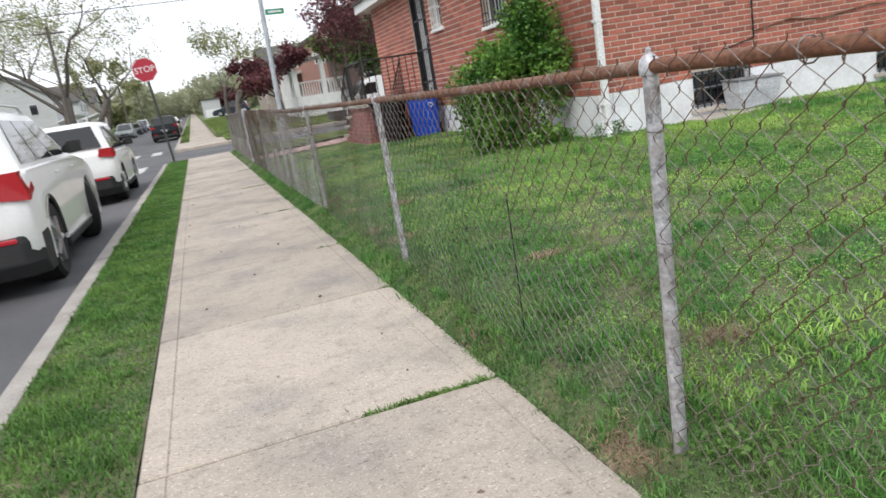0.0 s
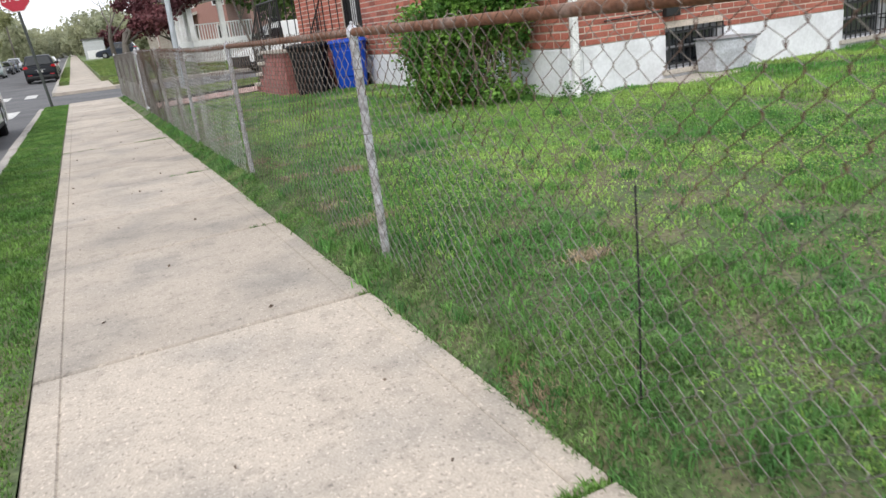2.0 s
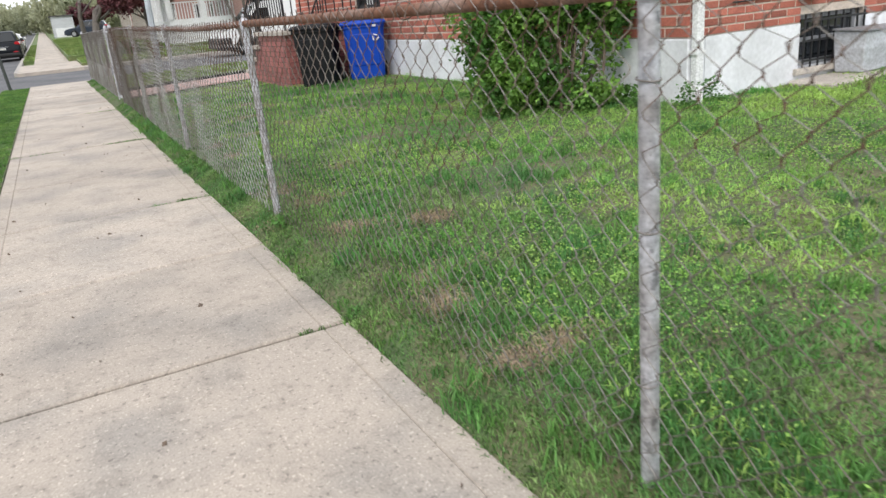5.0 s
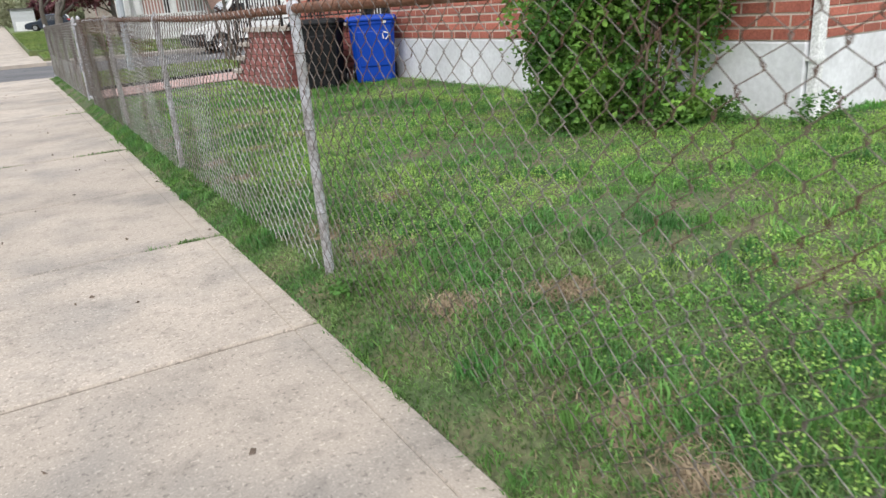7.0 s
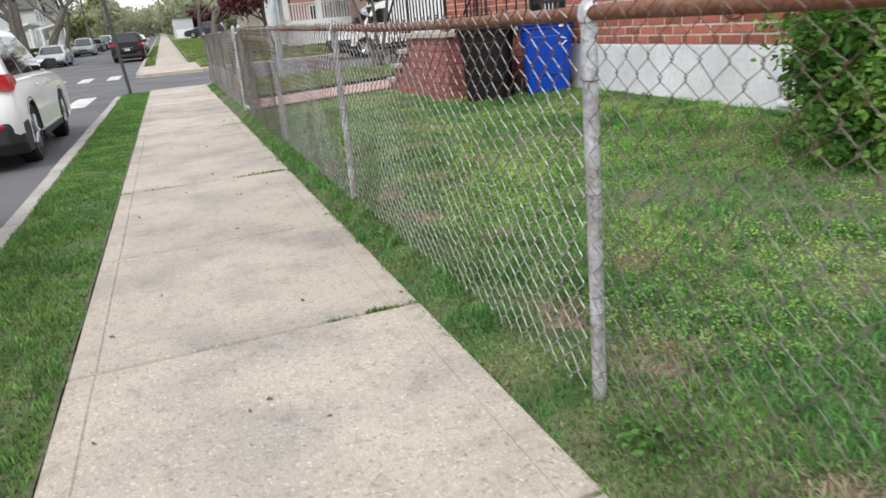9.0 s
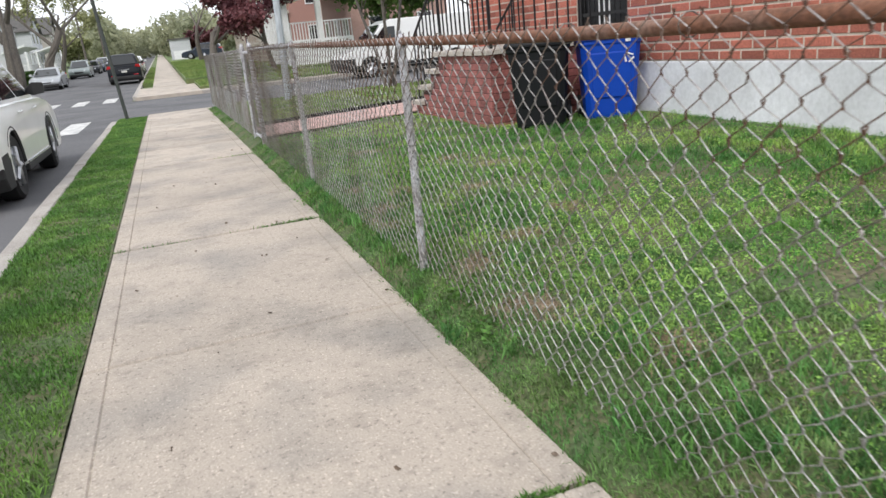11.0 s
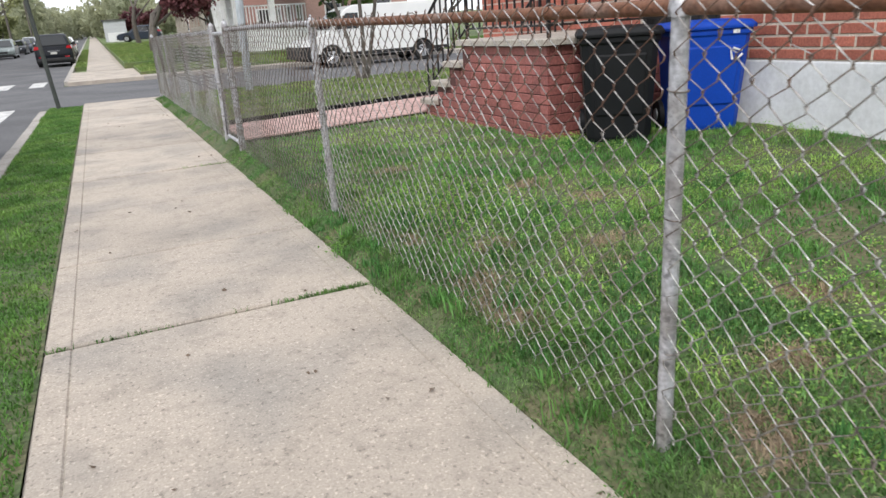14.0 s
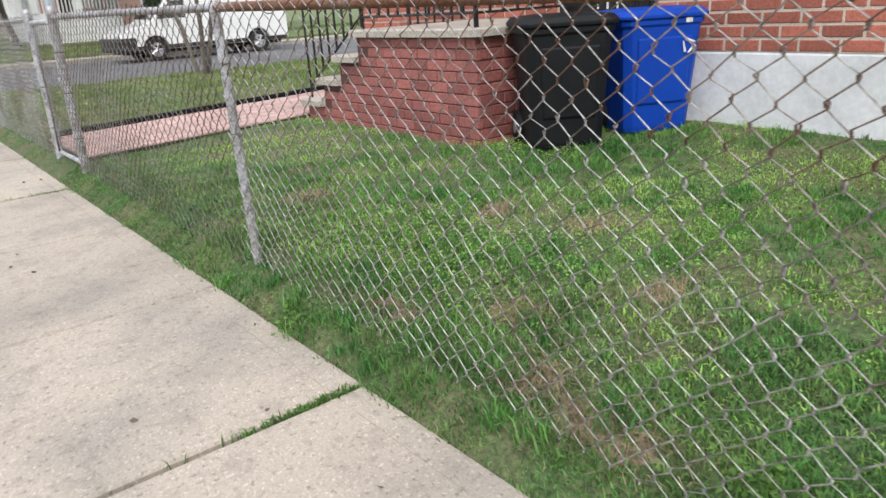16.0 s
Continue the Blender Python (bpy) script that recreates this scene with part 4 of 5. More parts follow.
def bush():
    b = thing("bush", "leafy green shrub with bare woody stems by the house", "bush")
    rng = np.random.default_rng(5)
    base = Vector((3.2, 7.95, lawn_z(3.2, 7.95)))
    lobes = [((2.68, 8.2, 0.95), (0.38, 0.38, 0.45), 3000), ((2.95, 7.95, 1.32), (0.38, 0.38, 0.32), 2600), ((3.38, 7.9, 1.76), (0.34, 0.36, 0.44), 3800), ((3.15, 8.15, 1.1), (0.5, 0.42, 0.5), 3300),
             ((3.5, 7.72, 1.2), (0.3, 0.34, 0.5), 2700), ((2.72, 8.1, 0.55), (0.36, 0.34, 0.36), 2600), ((3.3, 7.6, 0.32), (0.34, 0.2, 0.14), 700), ((3.02, 8.0, 0.5), (0.4, 0.34, 0.32), 1700), ((3.46, 7.85, 0.7), (0.3, 0.32, 0.38), 350)]
    for k in range(30):
        c, r, _ = lobes[k % 5]
        end = Vector(c) + Vector((rng.normal() * r[0] * 0.6, rng.normal() * r[1] * 0.6, rng.normal() * r[2] * 0.5))
        foot = base + Vector((rng.normal() * 0.13, rng.normal() * 0.13, -0.02))
        mid = foot.lerp(end, 0.5) + Vector((rng.normal() * 0.09, rng.normal() * 0.09, 0.05))
        stem = Shape().tube([foot, foot.lerp(mid, 0.5) + Vector((rng.normal() * 0.03, rng.normal() * 0.03, 0)), mid, mid.lerp(end, 0.5) + Vector((rng.normal() * 0.04, 0, 0)), end], [0.016, 0.013, 0.011, 0.008, 0.004], 5)
        part("stem", stem, M_TWIG, b, "bare grey-brown stem")
    pts = []
    for c, r, n in lobes:
        d = rng.normal(size=(n, 3))
        d /= np.linalg.norm(d, axis=1, keepdims=True)
        lump = 0.62 + 0.75 * value_noise(d[:, 0] * 3 + 9, d[:, 1] * 3 + d[:, 2] * 2 + 9, 2.0, 7)
        pts.append(np.array(c) + d * np.array(r) * (rng.random((n, 1)) ** 0.35) * lump[:, None])
    p = np.concatenate(pts)
    p = p[(p[:, 2] > 0.2) & (p[:, 0] < HOUSE_X - 0.05)]
    part("leaves", leaf_mesh("leaves", p, 0.037, rng, 0.2, 1.7), M_BUSH, b)
    return b


bush()


def tree(name, label, pos, height, radius, leaf, n_leaves, leaf_size, seed, fork=0.3, spread=0.75, depth=4, stems=1, group="", lift=0.35, fuzz=0.35):
    """A tapered trunk that forks into limbs, and a broken crown of small leaves about the twigs."""
    rng = random.Random(seed)
    t = thing(name, label, "tree", group)
    wood, ends = Shape(), []

    def grow(p, d, length, r, level):
        pts, rad = [p], [r]
        q, v = p.copy(), d.copy()
        for k in range(3):
            v = (v + Vector((rng.gauss(0, 0.13), rng.gauss(0, 0.13), 0.06 if level else 0))).normalized()
            q = q + v * length / 3
            pts.append(q), rad.append(r * (1 - 0.16 * (k + 1)))
            if level >= 2:
                ends.append((q.copy(), length * 0.35))
        wood.tube(pts, rad, 8 if level == 0 else (6 if level < 3 else 4), level == 0)
        if level >= depth:
            return
        for k in range(rng.choice((2, 3, 3)) if level else 4):
            a = rng.uniform(0, 2 * math.pi)
            side = Vector((math.cos(a), math.sin(a), rng.uniform(-0.1, lift)))
            grow(pts[-1] if k < 2 else pts[-2], (v * (1 - spread * 0.55) + side * spread).normalized(), length * rng.uniform(0.6, 0.82) if level else height * (1 - fork) * 0.36, rad[-1] * rng.uniform(0.55, 0.75), level + 1)

    for k in range(stems):
        off = Vector((rng.uniform(-0.15, 0.15), rng.uniform(-0.15, 0.15), 0)) if stems > 1 else Vector()
        grow(Vector(pos) + off - Vector((0, 0, 0.1)), Vector((off.x * 1.2, off.y * 1.2, 1)).normalized(), height * fork, radius, 0)
    part("trunk", wood, M_BARK, t)
    g = np.random.default_rng(seed)
    idx = g.integers(0, len(ends), n_leaves)
    c = np.array([ends[i][0] for i in idx]) + g.normal(size=(n_leaves, 3)) * (np.array([ends[i][1] for i in idx]) * fuzz + 0.1)[:, None]
    part("crown", leaf_mesh("crown", c, leaf_size, g), leaf, t)
    return t


tree("street_tree", "large old tree with thin spring leaf and dark limbs", (-10.3, 63, 0.3), 19, 0.6, M_SPRING, 5200, 0.13, 21, 0.24, 0.85, 5)
tree("street_tree", "tall street tree with sparse spring leaf", (-10.3, 80, 0.6), 17, 0.45, M_SPRING, 3600, 0.15, 22, 0.28, 0.8, 5)
tree("street_tree", "grey street tree just coming into leaf", (-11.5, 99, 0.9), 12, 0.3, M_SPRING, 1800, 0.25, 23, 0.4, 0.7)
tree("bare_tree", "dark-trunked tree with bare spreading limbs and first buds", (2.6, 60, 0.3), 10.5, 0.34, M_SPRING, 900, 0.13, 24, 0.27, 0.85, 5)
tree("red_tree", "broad dark red-leaved tree before the white porch", (4.7, 45.6, 0.1), 6.6, 0.16, M_RED, 7000, 0.16, 25, 0.42, 1.0, lift=0.2)
tree("red_tree", "dense dark red-leaved tree behind the driveway", (4.6, 116, 1.1), 7.5, 0.2, M_RED, 5200, 0.3, 26, 0.2, 0.9, 3)
tree("spring_tree", "bare-branched tree with first pale leaves", (3.4, 92, 0.9), 13, 0.3, M_SPRING, 1500, 0.2, 27, 0.3, 0.7, 5)
tree("green_tree", "dense green tree behind the white van", (10.0, 43.3, 0.1), 7.0, 0.2, M_GREEN, 8000, 0.2, 28, 0.25, 0.75)
tree("green_tree", "dense dark green tree by the corner lot", (17.5, 47, 0.1), 8.5, 0.24, M_GREEN, 6000, 0.22, 29, 0.25, 0.75)
tree("yard_tree", "slim multi-stemmed yard tree with dark red leaves", (4.55, 24.6, 0.05), 5.7, 0.055, M_RED, 5200, 0.075, 30, 0.56, 0.6, 4, 3)
tree("hedge_tree", "rounded yellow-green tree by the far houses", (-11.5, 120, 1.2), 7, 0.2, M_SPRING, 3800, 0.35, 31, 0.2, 0.9, 3)


def far_woods():
    rng = np.random.default_rng(77)
    pts = []
    for k in range(46):
        y = rng.uniform(150, 260)
        x = rng.uniform(-26, 22)
        if -9 < x < -1 and y < 215:
            y = rng.uniform(215, 300)
        h = rng.uniform(5, 9.5)
        n = 1000
        d = rng.normal(size=(n, 3))
        d /= np.linalg.norm(d, axis=1, keepdims=True)
        r = np.array([rng.uniform(2.5, 4.5), rng.uniform(2.5, 4.5), h * 0.45])
        lump = 0.6 + 0.8 * value_noise(d[:, 0] * 3 + k, d[:, 2] * 3 + 5 + d[:, 1], 1.3, k)
        pts.append(np.array([x, y, rise(y) + h * 0.52]) + d * r * lump[:, None] * rng.random((n, 1)) ** 0.3)
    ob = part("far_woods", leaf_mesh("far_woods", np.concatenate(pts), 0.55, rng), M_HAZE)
    return tagged(ob, "hazy spring woods closing the far street", "woods", "", "stuff")


far_woods()


def hedge(x0, x1, y0, y1, h, mat, seed, label):
    rng = np.random.default_rng(seed)
    n = int(1400 * max(1, (x1 - x0) * (y1 - y0) * 0.25))
    z0 = rise((y0 + y1) / 2) - 0.1
    p = np.stack([rng.uniform(x0, x1, n), rng.uniform(y0, y1, n), z0 + h * rng.random(n) ** 0.6], 1)
    ob = part("hedge", leaf_mesh("hedge", p, 0.16, rng), mat)
    return tagged(ob, label, "hedge")


hedge(-10.6, -9.6, 66, 78, 1.1, M_GREEN, 91, "low clipped green hedge beside parked cars")
hedge(2.2, 3.4, 43.5, 45.0, 0.8, M_GREEN, 92, "small rounded green shrub behind the fence")


# ---- cars ----
def car_paint(name, colour, metal=0.0):
    m = material(name, colour, 0.32, metal, scale=2, amount=0.15, fine=40, fine_amount=0.03)
    dark = max(colour) < 0.1
    m.node_tree.nodes["Principled BSDF"].inputs["Coat Weight"].default_value = 0.1 if dark else 0.7
    m.node_tree.nodes["Principled BSDF"].inputs["Specular IOR Level"].default_value = 0.3 if dark else 0.5
    return m


M_CAR_WHITE = car_paint("white_car_paint", (0.76, 0.77, 0.76))
M_CAR_PEARL = car_paint("pearl_car_paint", (0.8, 0.81, 0.8))
M_CAR_SILVER = car_paint("silver_car_paint", (0.36, 0.38, 0.4), 0.4)
M_CAR_DARK = car_paint("dark_car_paint", (0.006, 0.008, 0.012))
M_CAR_GREEN = car_paint("grey_green_car_paint", (0.2, 0.24, 0.23), 0.3)
M_CAR_BLUE = car_paint("blue_grey_car_paint", (0.03, 0.04, 0.06))
M_CLADDING = material("black_cladding", (0.02, 0.02, 0.021), 0.7)
M_TYRE = material("tyre_rubber", (0.016, 0.016, 0.016), 0.85, fine=60)
M_ALLOY = material("alloy_wheel", (0.5, 0.51, 0.53), 0.3, 0.8)
M_TAIL = glass_material("red_tail_lamp", (0.42, 0.008, 0.02), 0.12)
M_LAMP = glass_material("clear_lamp", (0.6, 0.62, 0.64), 0.1)
M_PLATE = material("number_plate", (0.6, 0.6, 0.56), 0.5)
M_CARGLASS = glass_material("car_glass", (0.01, 0.013, 0.014))
M_CARGLASS.node_tree.nodes["Principled BSDF"].inputs["Coat Weight"].default_value = 0.4
M_CARGLASS.node_tree.nodes["Principled BSDF"].inputs["Specular IOR Level"].default_value = 0.5

wheel_cache = {}


def wheel_meshes(r, w):
    if (r, w) not in wheel_cache:
        ty, rim = Shape(), Shape()
        ring = [(0.62, -0.42), (0.9, -0.5), (1.0, -0.36), (1.0, 0.36), (0.9, 0.5), (0.62, 0.42)]
        ty.loft([[(b * w, r * a * math.cos(t), r * a * math.sin(t)) for a, b in ring] for t in (2 * math.pi * j / 28 for j in range(29))], True, False)
        rim.tube([(0.2 * w, 0, 0), (0.36 * w, 0, 0)], [r * 0.6, r * 0.62], 24)
        for j in range(5):
            t = 2 * math.pi * j / 5
            rim.tube([(0.4 * w, 0, 0), (0.4 * w, r * 0.6 * math.cos(t), r * 0.6 * math.sin(t))], [r * 0.12, r * 0.09], 6)
        wheel_cache[(r, w)] = (ty.mesh("tyre"), rim.mesh("rim"))
    return wheel_cache[(r, w)]


def car(name, label, paint, m, length=4.6, width=1.85, height=1.68, belt=1.02, base=2.7, rear=0.9, wr=0.36, suv=True, group="", steer=0, detail=True, lamp=(-0.12, 0.07), rails=False, skirt=0.5):
    """A car pointing along +y with its tail at y = 0 and the ground at z = 0."""
    c = thing(name, label, "car", group, at=m)
    hw, n = width / 2, 9
    nose = length
    prof = [(0.1, 0.34), (0.0, 0.46), (0.0, 0.72), (0.05, belt - 0.04), (0.12, belt)]
    cowl = length * (0.73 if suv else 0.7)
    prof += [(cowl * 0.5, belt + 0.01), (cowl, belt), (length * 0.86, belt - 0.07), (length * 0.95, belt - 0.17), (nose - 0.02, belt - 0.34), (nose, 0.5), (nose - 0.06, 0.34), (nose - 0.2, 0.28)]
    for wy_ in (rear + base, rear):
        prof.append((wy_ + wr + 0.09, 0.26))
        prof += [(wy_ + (wr + 0.06) * math.cos(math.pi * j / n), wr + (wr + 0.06) * math.sin(math.pi * j / n)) for j in range(n + 1)]
        prof.append((wy_ - wr - 0.09, 0.26))

    def slice_at(x, k):
        return [(x, y + (length / 2 - y) * k * 0.06, z - (0.035 * k if z > belt - 0.3 else 0)) for y, z in prof]

    part("body", Shape().loft([slice_at(-hw, 0.8), slice_at(-hw + 0.05, 0.35), slice_at(-hw + 0.2, 0), slice_at(hw - 0.2, 0), slice_at(hw - 0.05, 0.35), slice_at(hw, 0.8)]), paint, c, smooth=True)
    part("underbody", Shape().box(-hw + 0.24, hw - 0.24, 0.15, length - 0.2, 0.2, 0.62), M_CLADDING, c)
    roof = height

    def span(z):
        u = max(0.0, (z - belt) / (roof - belt))
        if suv:
            return 0.14 + 0.42 * u ** 1.3, cowl - (cowl - length * 0.5) * u
        return length * 0.1 + length * 0.16 * u, cowl - (cowl - length * 0.48) * u

    def half(z):
        return hw - 0.05 - 0.2 * (z - belt) / (roof - belt)

    def ring(z, inset=0.0, c_=0.1):
        y0_, y1_ = span(z)
        x_ = half(z) - inset
        y0_, y1_ = y0_ + inset, y1_ - inset
        return [(-x_ + c_, y0_, z), (x_ - c_, y0_, z), (x_, y0_ + c_, z), (x_, y1_ - c_ * 2, z), (x_ - c_, y1_, z), (-x_ + c_, y1_, z), (-x_, y1_ - c_ * 2, z), (-x_, y0_ + c_, z)]

    part("cabin", Shape().loft([ring(belt - 0.03), ring(belt + (roof - belt) * 0.5), ring(roof - 0.07), ring(roof - 0.025, 0.05), ring(roof, 0.2, 0.16)]), paint, c, smooth=True)
    z0_, z1_ = belt + 0.035, roof - 0.13
    for sgn in (-1, 1):
        cuts = (0.02, 0.3, 0.62, 0.97) if suv else (0.04, 0.48, 0.97)
        for u0_, u1_ in zip(cuts, cuts[1:]):
            quad = []
            for z, us in ((z0_, (u0_ + 0.012, u1_ - 0.012)), (z1_, (u1_ - 0.012, u0_ + 0.012))):
                ya, yb = span(z)
                ya, yb = ya + 0.2, yb - 0.2
                quad += [(sgn * (half(z) + 0.004), ya + (yb - ya) * u, z) for u in us]
            part("side_window", Shape().loft([quad, [(x + sgn * 0.005, y, z) for x, y, z in quad]]), M_CARGLASS, c)
    for name_, pick, off in (("rear_window", 0, -1), ("windscreen", 1, 1)):
        low, rows_ = z0_ + (0.08 if pick == 0 else 0), []
        for k in range(5):
            z = low + (z1_ + 0.03 - low) * k / 4
            x_, y_ = half(z) - 0.13, span(z)[pick]
            rows_.append([(-x_, y_ + off * 0.022, z), (x_, y_ + off * 0.022, z), (x_, y_ - off * 0.02, z), (-x_, y_ - off * 0.02, z)])
        part(name_, Shape().loft(rows_), M_CARGLASS, c, smooth=False)
    ty, rim = wheel_meshes(wr, 0.24)
    for sgn in (-1, 1):
        for k, wy_ in enumerate((rear, rear + base)):
            wheel = part("wheel", ty, M_TYRE, c, smooth=True, at=pose(sgn * (hw - 0.13), wy_, wr, 0, 0, (0 if sgn > 0 else 180) + (steer if k else 0)))
            part("rim", rim, M_ALLOY, wheel, "silver alloy rim", smooth=False)
            arch = Shape()
            arch.tube([(sgn * (hw - 0.03), wy_ + (wr + 0.07) * math.cos(math.pi * j / 10), wr + (wr + 0.07) * math.sin(math.pi * j / 10)) for j in range(11)], 0.035, 6)
            part("arch_trim", arch, M_CLADDING, c, smooth=True)
        lz = (belt + lamp[0], belt + lamp[1])
        part("tail_lamp", Shape().loft([[(sgn * (hw - 0.3), 0.0, lz[0] + 0.04), (sgn * (hw - 0.0), 0.07, lz[0]), (sgn * (hw + 0.004), 0.32, lz[0] + 0.09), (sgn * (hw - 0.03), 0.34, lz[1]), (sgn * (hw - 0.06), 0.06, lz[1]), (sgn * (hw - 0.25), 0.0, lz[1])],
                                        [(sgn * (hw - 0.3), -0.025, lz[0] + 0.04), (sgn * (hw + 0.012), 0.05, lz[0]), (sgn * (hw + 0.014), 0.32, lz[0] + 0.09), (sgn * (hw - 0.02), 0.34, lz[1]), (sgn * (hw - 0.05), 0.03, lz[1]), (sgn * (hw - 0.25), -0.02, lz[1])]]), M_TAIL, c, "red tail lamp")
        part("reflector", Shape().box(min(sgn * (hw - 0.45), sgn * (hw - 0.18)), max(sgn * (hw - 0.45), sgn * (hw - 0.18)), -0.034, 0.05, skirt - 0.06 if skirt > 0.5 else 0.52, skirt - 0.015 if skirt > 0.5 else 0.57), M_TAIL, c, "red reflector", bevel=0.01)
        part("headlamp", Shape().loft([[(sgn * (hw - 0.5), nose - 0.03, belt - 0.36), (sgn * (hw - 0.1), nose - 0.12, belt - 0.33), (sgn * (hw - 0.05), nose - 0.35, belt - 0.2), (sgn * (hw - 0.45), nose - 0.16, belt - 0.26)],
                                       [(sgn * (hw - 0.5), nose + 0.0, belt - 0.35), (sgn * (hw - 0.08), nose - 0.09, belt - 0.31), (sgn * (hw - 0.03), nose - 0.33, belt - 0.17), (sgn * (hw - 0.45), nose - 0.12, belt - 0.23)]]), M_LAMP, c, "clear headlamp")
        mirror_y = span(belt + 0.1)[1] - 0.42
        part("door_mirror", Shape().loft([[(sgn * (hw + a), mirror_y + b, belt + 0.02 + z) for a, b, z in q] for q in (((-0.06, -0.02, 0.03), (-0.06, 0.05, 0.03), (-0.06, 0.05, 0.09), (-0.06, -0.02, 0.09)), ((0.04, -0.06, 0.0), (0.04, 0.07, 0.02), (0.04, 0.05, 0.16), (0.04, -0.06, 0.17)), ((0.17, -0.05, 0.02), (0.17, 0.04, 0.03), (0.17, 0.03, 0.14), (0.17, -0.05, 0.16)))]), paint if not suv else M_CLADDING, c, bevel=0.012)
        if detail:
            for u in (0.34, 0.56):
                part("door_handle", Shape().tube([(sgn * (hw + 0.0), length * u, belt - 0.13), (sgn * (hw + 0.025), length * u + 0.03, belt - 0.13), (sgn * (hw + 0.025), length * u + 0.17, belt - 0.125), (sgn * hw, length * u + 0.2, belt - 0.125)], 0.012, 6), paint, c)
            part("side_sill", Shape().box(min(sgn * (hw - 0.1), sgn * (hw + 0.012)), max(sgn * (hw - 0.1), sgn * (hw + 0.012)), rear + wr + 0.1, rear + base - wr - 0.1, 0.25, 0.34), M_CLADDING, c, bevel=0.02)
            part("sill_strip", Shape().box(min(sgn * (hw), sgn * (hw + 0.02)), max(sgn * (hw), sgn * (hw + 0.02)), rear + wr + 0.14, rear + base - wr - 0.14, 0.345, 0.365), M_ALLOY, c)
        if rails:
            part("roof_rail", Shape().tube([(sgn * (hw - 0.3), 0.75, roof - 0.03), (sgn * (hw - 0.3), 0.85, roof + 0.045), (sgn * (hw - 0.3), length * 0.46, roof + 0.045), (sgn * (hw - 0.3), length * 0.5, roof - 0.03)], 0.016, 6), M_ALLOY, c)
    part("rear_bumper", Shape().loft([[(-hw - 0.006, rear - wr - 0.07, z), (-hw + 0.0, 0.14 - k, z), (-hw + 0.16, 0.0 - k, z), (hw - 0.16, 0.0 - k, z), (hw - 0.0, 0.14 - k, z), (hw + 0.006, rear - wr - 0.07, z)] for z, k in ((0.2, -0.08), (0.34, 0.02), (skirt - 0.07, 0.022), (skirt, 0.006))]), M_CLADDING, c, "black lower bumper", bevel=0.02)
    part("front_bumper", Shape().box(-hw + 0.12, hw - 0.12, nose - 0.25, nose + 0.015, 0.28, 0.44), M_CLADDING, c, bevel=0.03)
    part("grille", Shape().box(-0.38, 0.38, nose - 0.1, nose + 0.012, 0.5, belt - 0.36), M_CLADDING, c, bevel=0.02)
    part("number_plate", Shape().box(-0.16, 0.16, -0.03, 0.0, 0.7, 0.83), M_PLATE, c)
    part("boot_trim", Shape().box(-0.3, 0.3, -0.012, 0.02, 0.86, 0.885), M_ALLOY, c)
    return c


car("parked_suv", "white parked family SUV with black wheel arches", M_CAR_WHITE, pose(-3.47, 6.42, ROAD_Z, 0, 0, 0.9), 4.9, 1.94, 1.79, 1.19, 2.98, 0.96, 0.4, True, "cars along the kerb", 18, lamp=(-0.29, -0.02), rails=True, skirt=0.6)
car("parked_crossover", "pearl white parked crossover with red tail lamps", M_CAR_PEARL, pose(-3.5, 14.75, ROAD_Z), 4.65, 1.84, 1.7, 1.06, 2.76, 0.95, 0.37, True, "cars along the kerb", 4, skirt=0.58)
car("parked_suv", "dark parked SUV beyond the crossing", M_CAR_DARK, pose(-3.12, 56, ROAD_Z + rise(58), 1), 4.8, 1.95, 1.8, 1.08, 2.85, 0.95, 0.38, True, "cars along the kerb", 0, False)
car("parked_car", "grey parked car behind the dark SUV", M_CAR_GREEN, pose(-3.2, 63, ROAD_Z + rise(65), 1), 4.7, 1.85, 1.7, 1.05, 2.8, 0.95, 0.36, True, "cars along the kerb", 0, False)
car("parked_car", "silver parked car farther up the kerb", M_CAR_SILVER, pose(-3.2, 70, ROAD_Z + rise(72), 1), 4.6, 1.82, 1.5, 0.95, 2.7, 0.95, 0.34, False, "cars along the kerb", 0, False)
car("parked_car", "white parked car farther up the kerb", M_CAR_WHITE, pose(-3.2, 77, ROAD_Z + rise(79), 1), 4.6, 1.82, 1.5, 0.95, 2.7, 0.95, 0.34, False, "cars along the kerb", 0, False)
for k, (y, paint, suv, label) in enumerate(((64, M_CAR_SILVER, False, "silver parked sedan facing the crossing"), (86, M_CAR_GREEN, True, "grey-green parked minivan facing the crossing"), (98, M_CAR_DARK, False, "dark parked sedan under the trees"),
                                            (106, M_CAR_BLUE, False, "blue-grey parked sedan under the trees"), (116, M_CAR_SILVER, True, "silver parked car far up the street"))):
    car("parked_car", label, paint, pose(-8.1, y, ROAD_Z + rise(y - 2), -1, 0, 180), 4.6, 1.82, 1.68 if suv else 1.46, 1.02 if suv else 0.93, 2.7, 0.95, 0.34, suv, "cars on the far kerb", 0, False)
car("parked_car", "dark parked SUV on a raised driveway", M_CAR_BLUE, pose(6.4, 100, rise(100) + 0.35, 0, 0, 80), 4.8, 1.9, 1.75, 1.05, 2.8, 0.95, 0.36, True, "", 0, False)


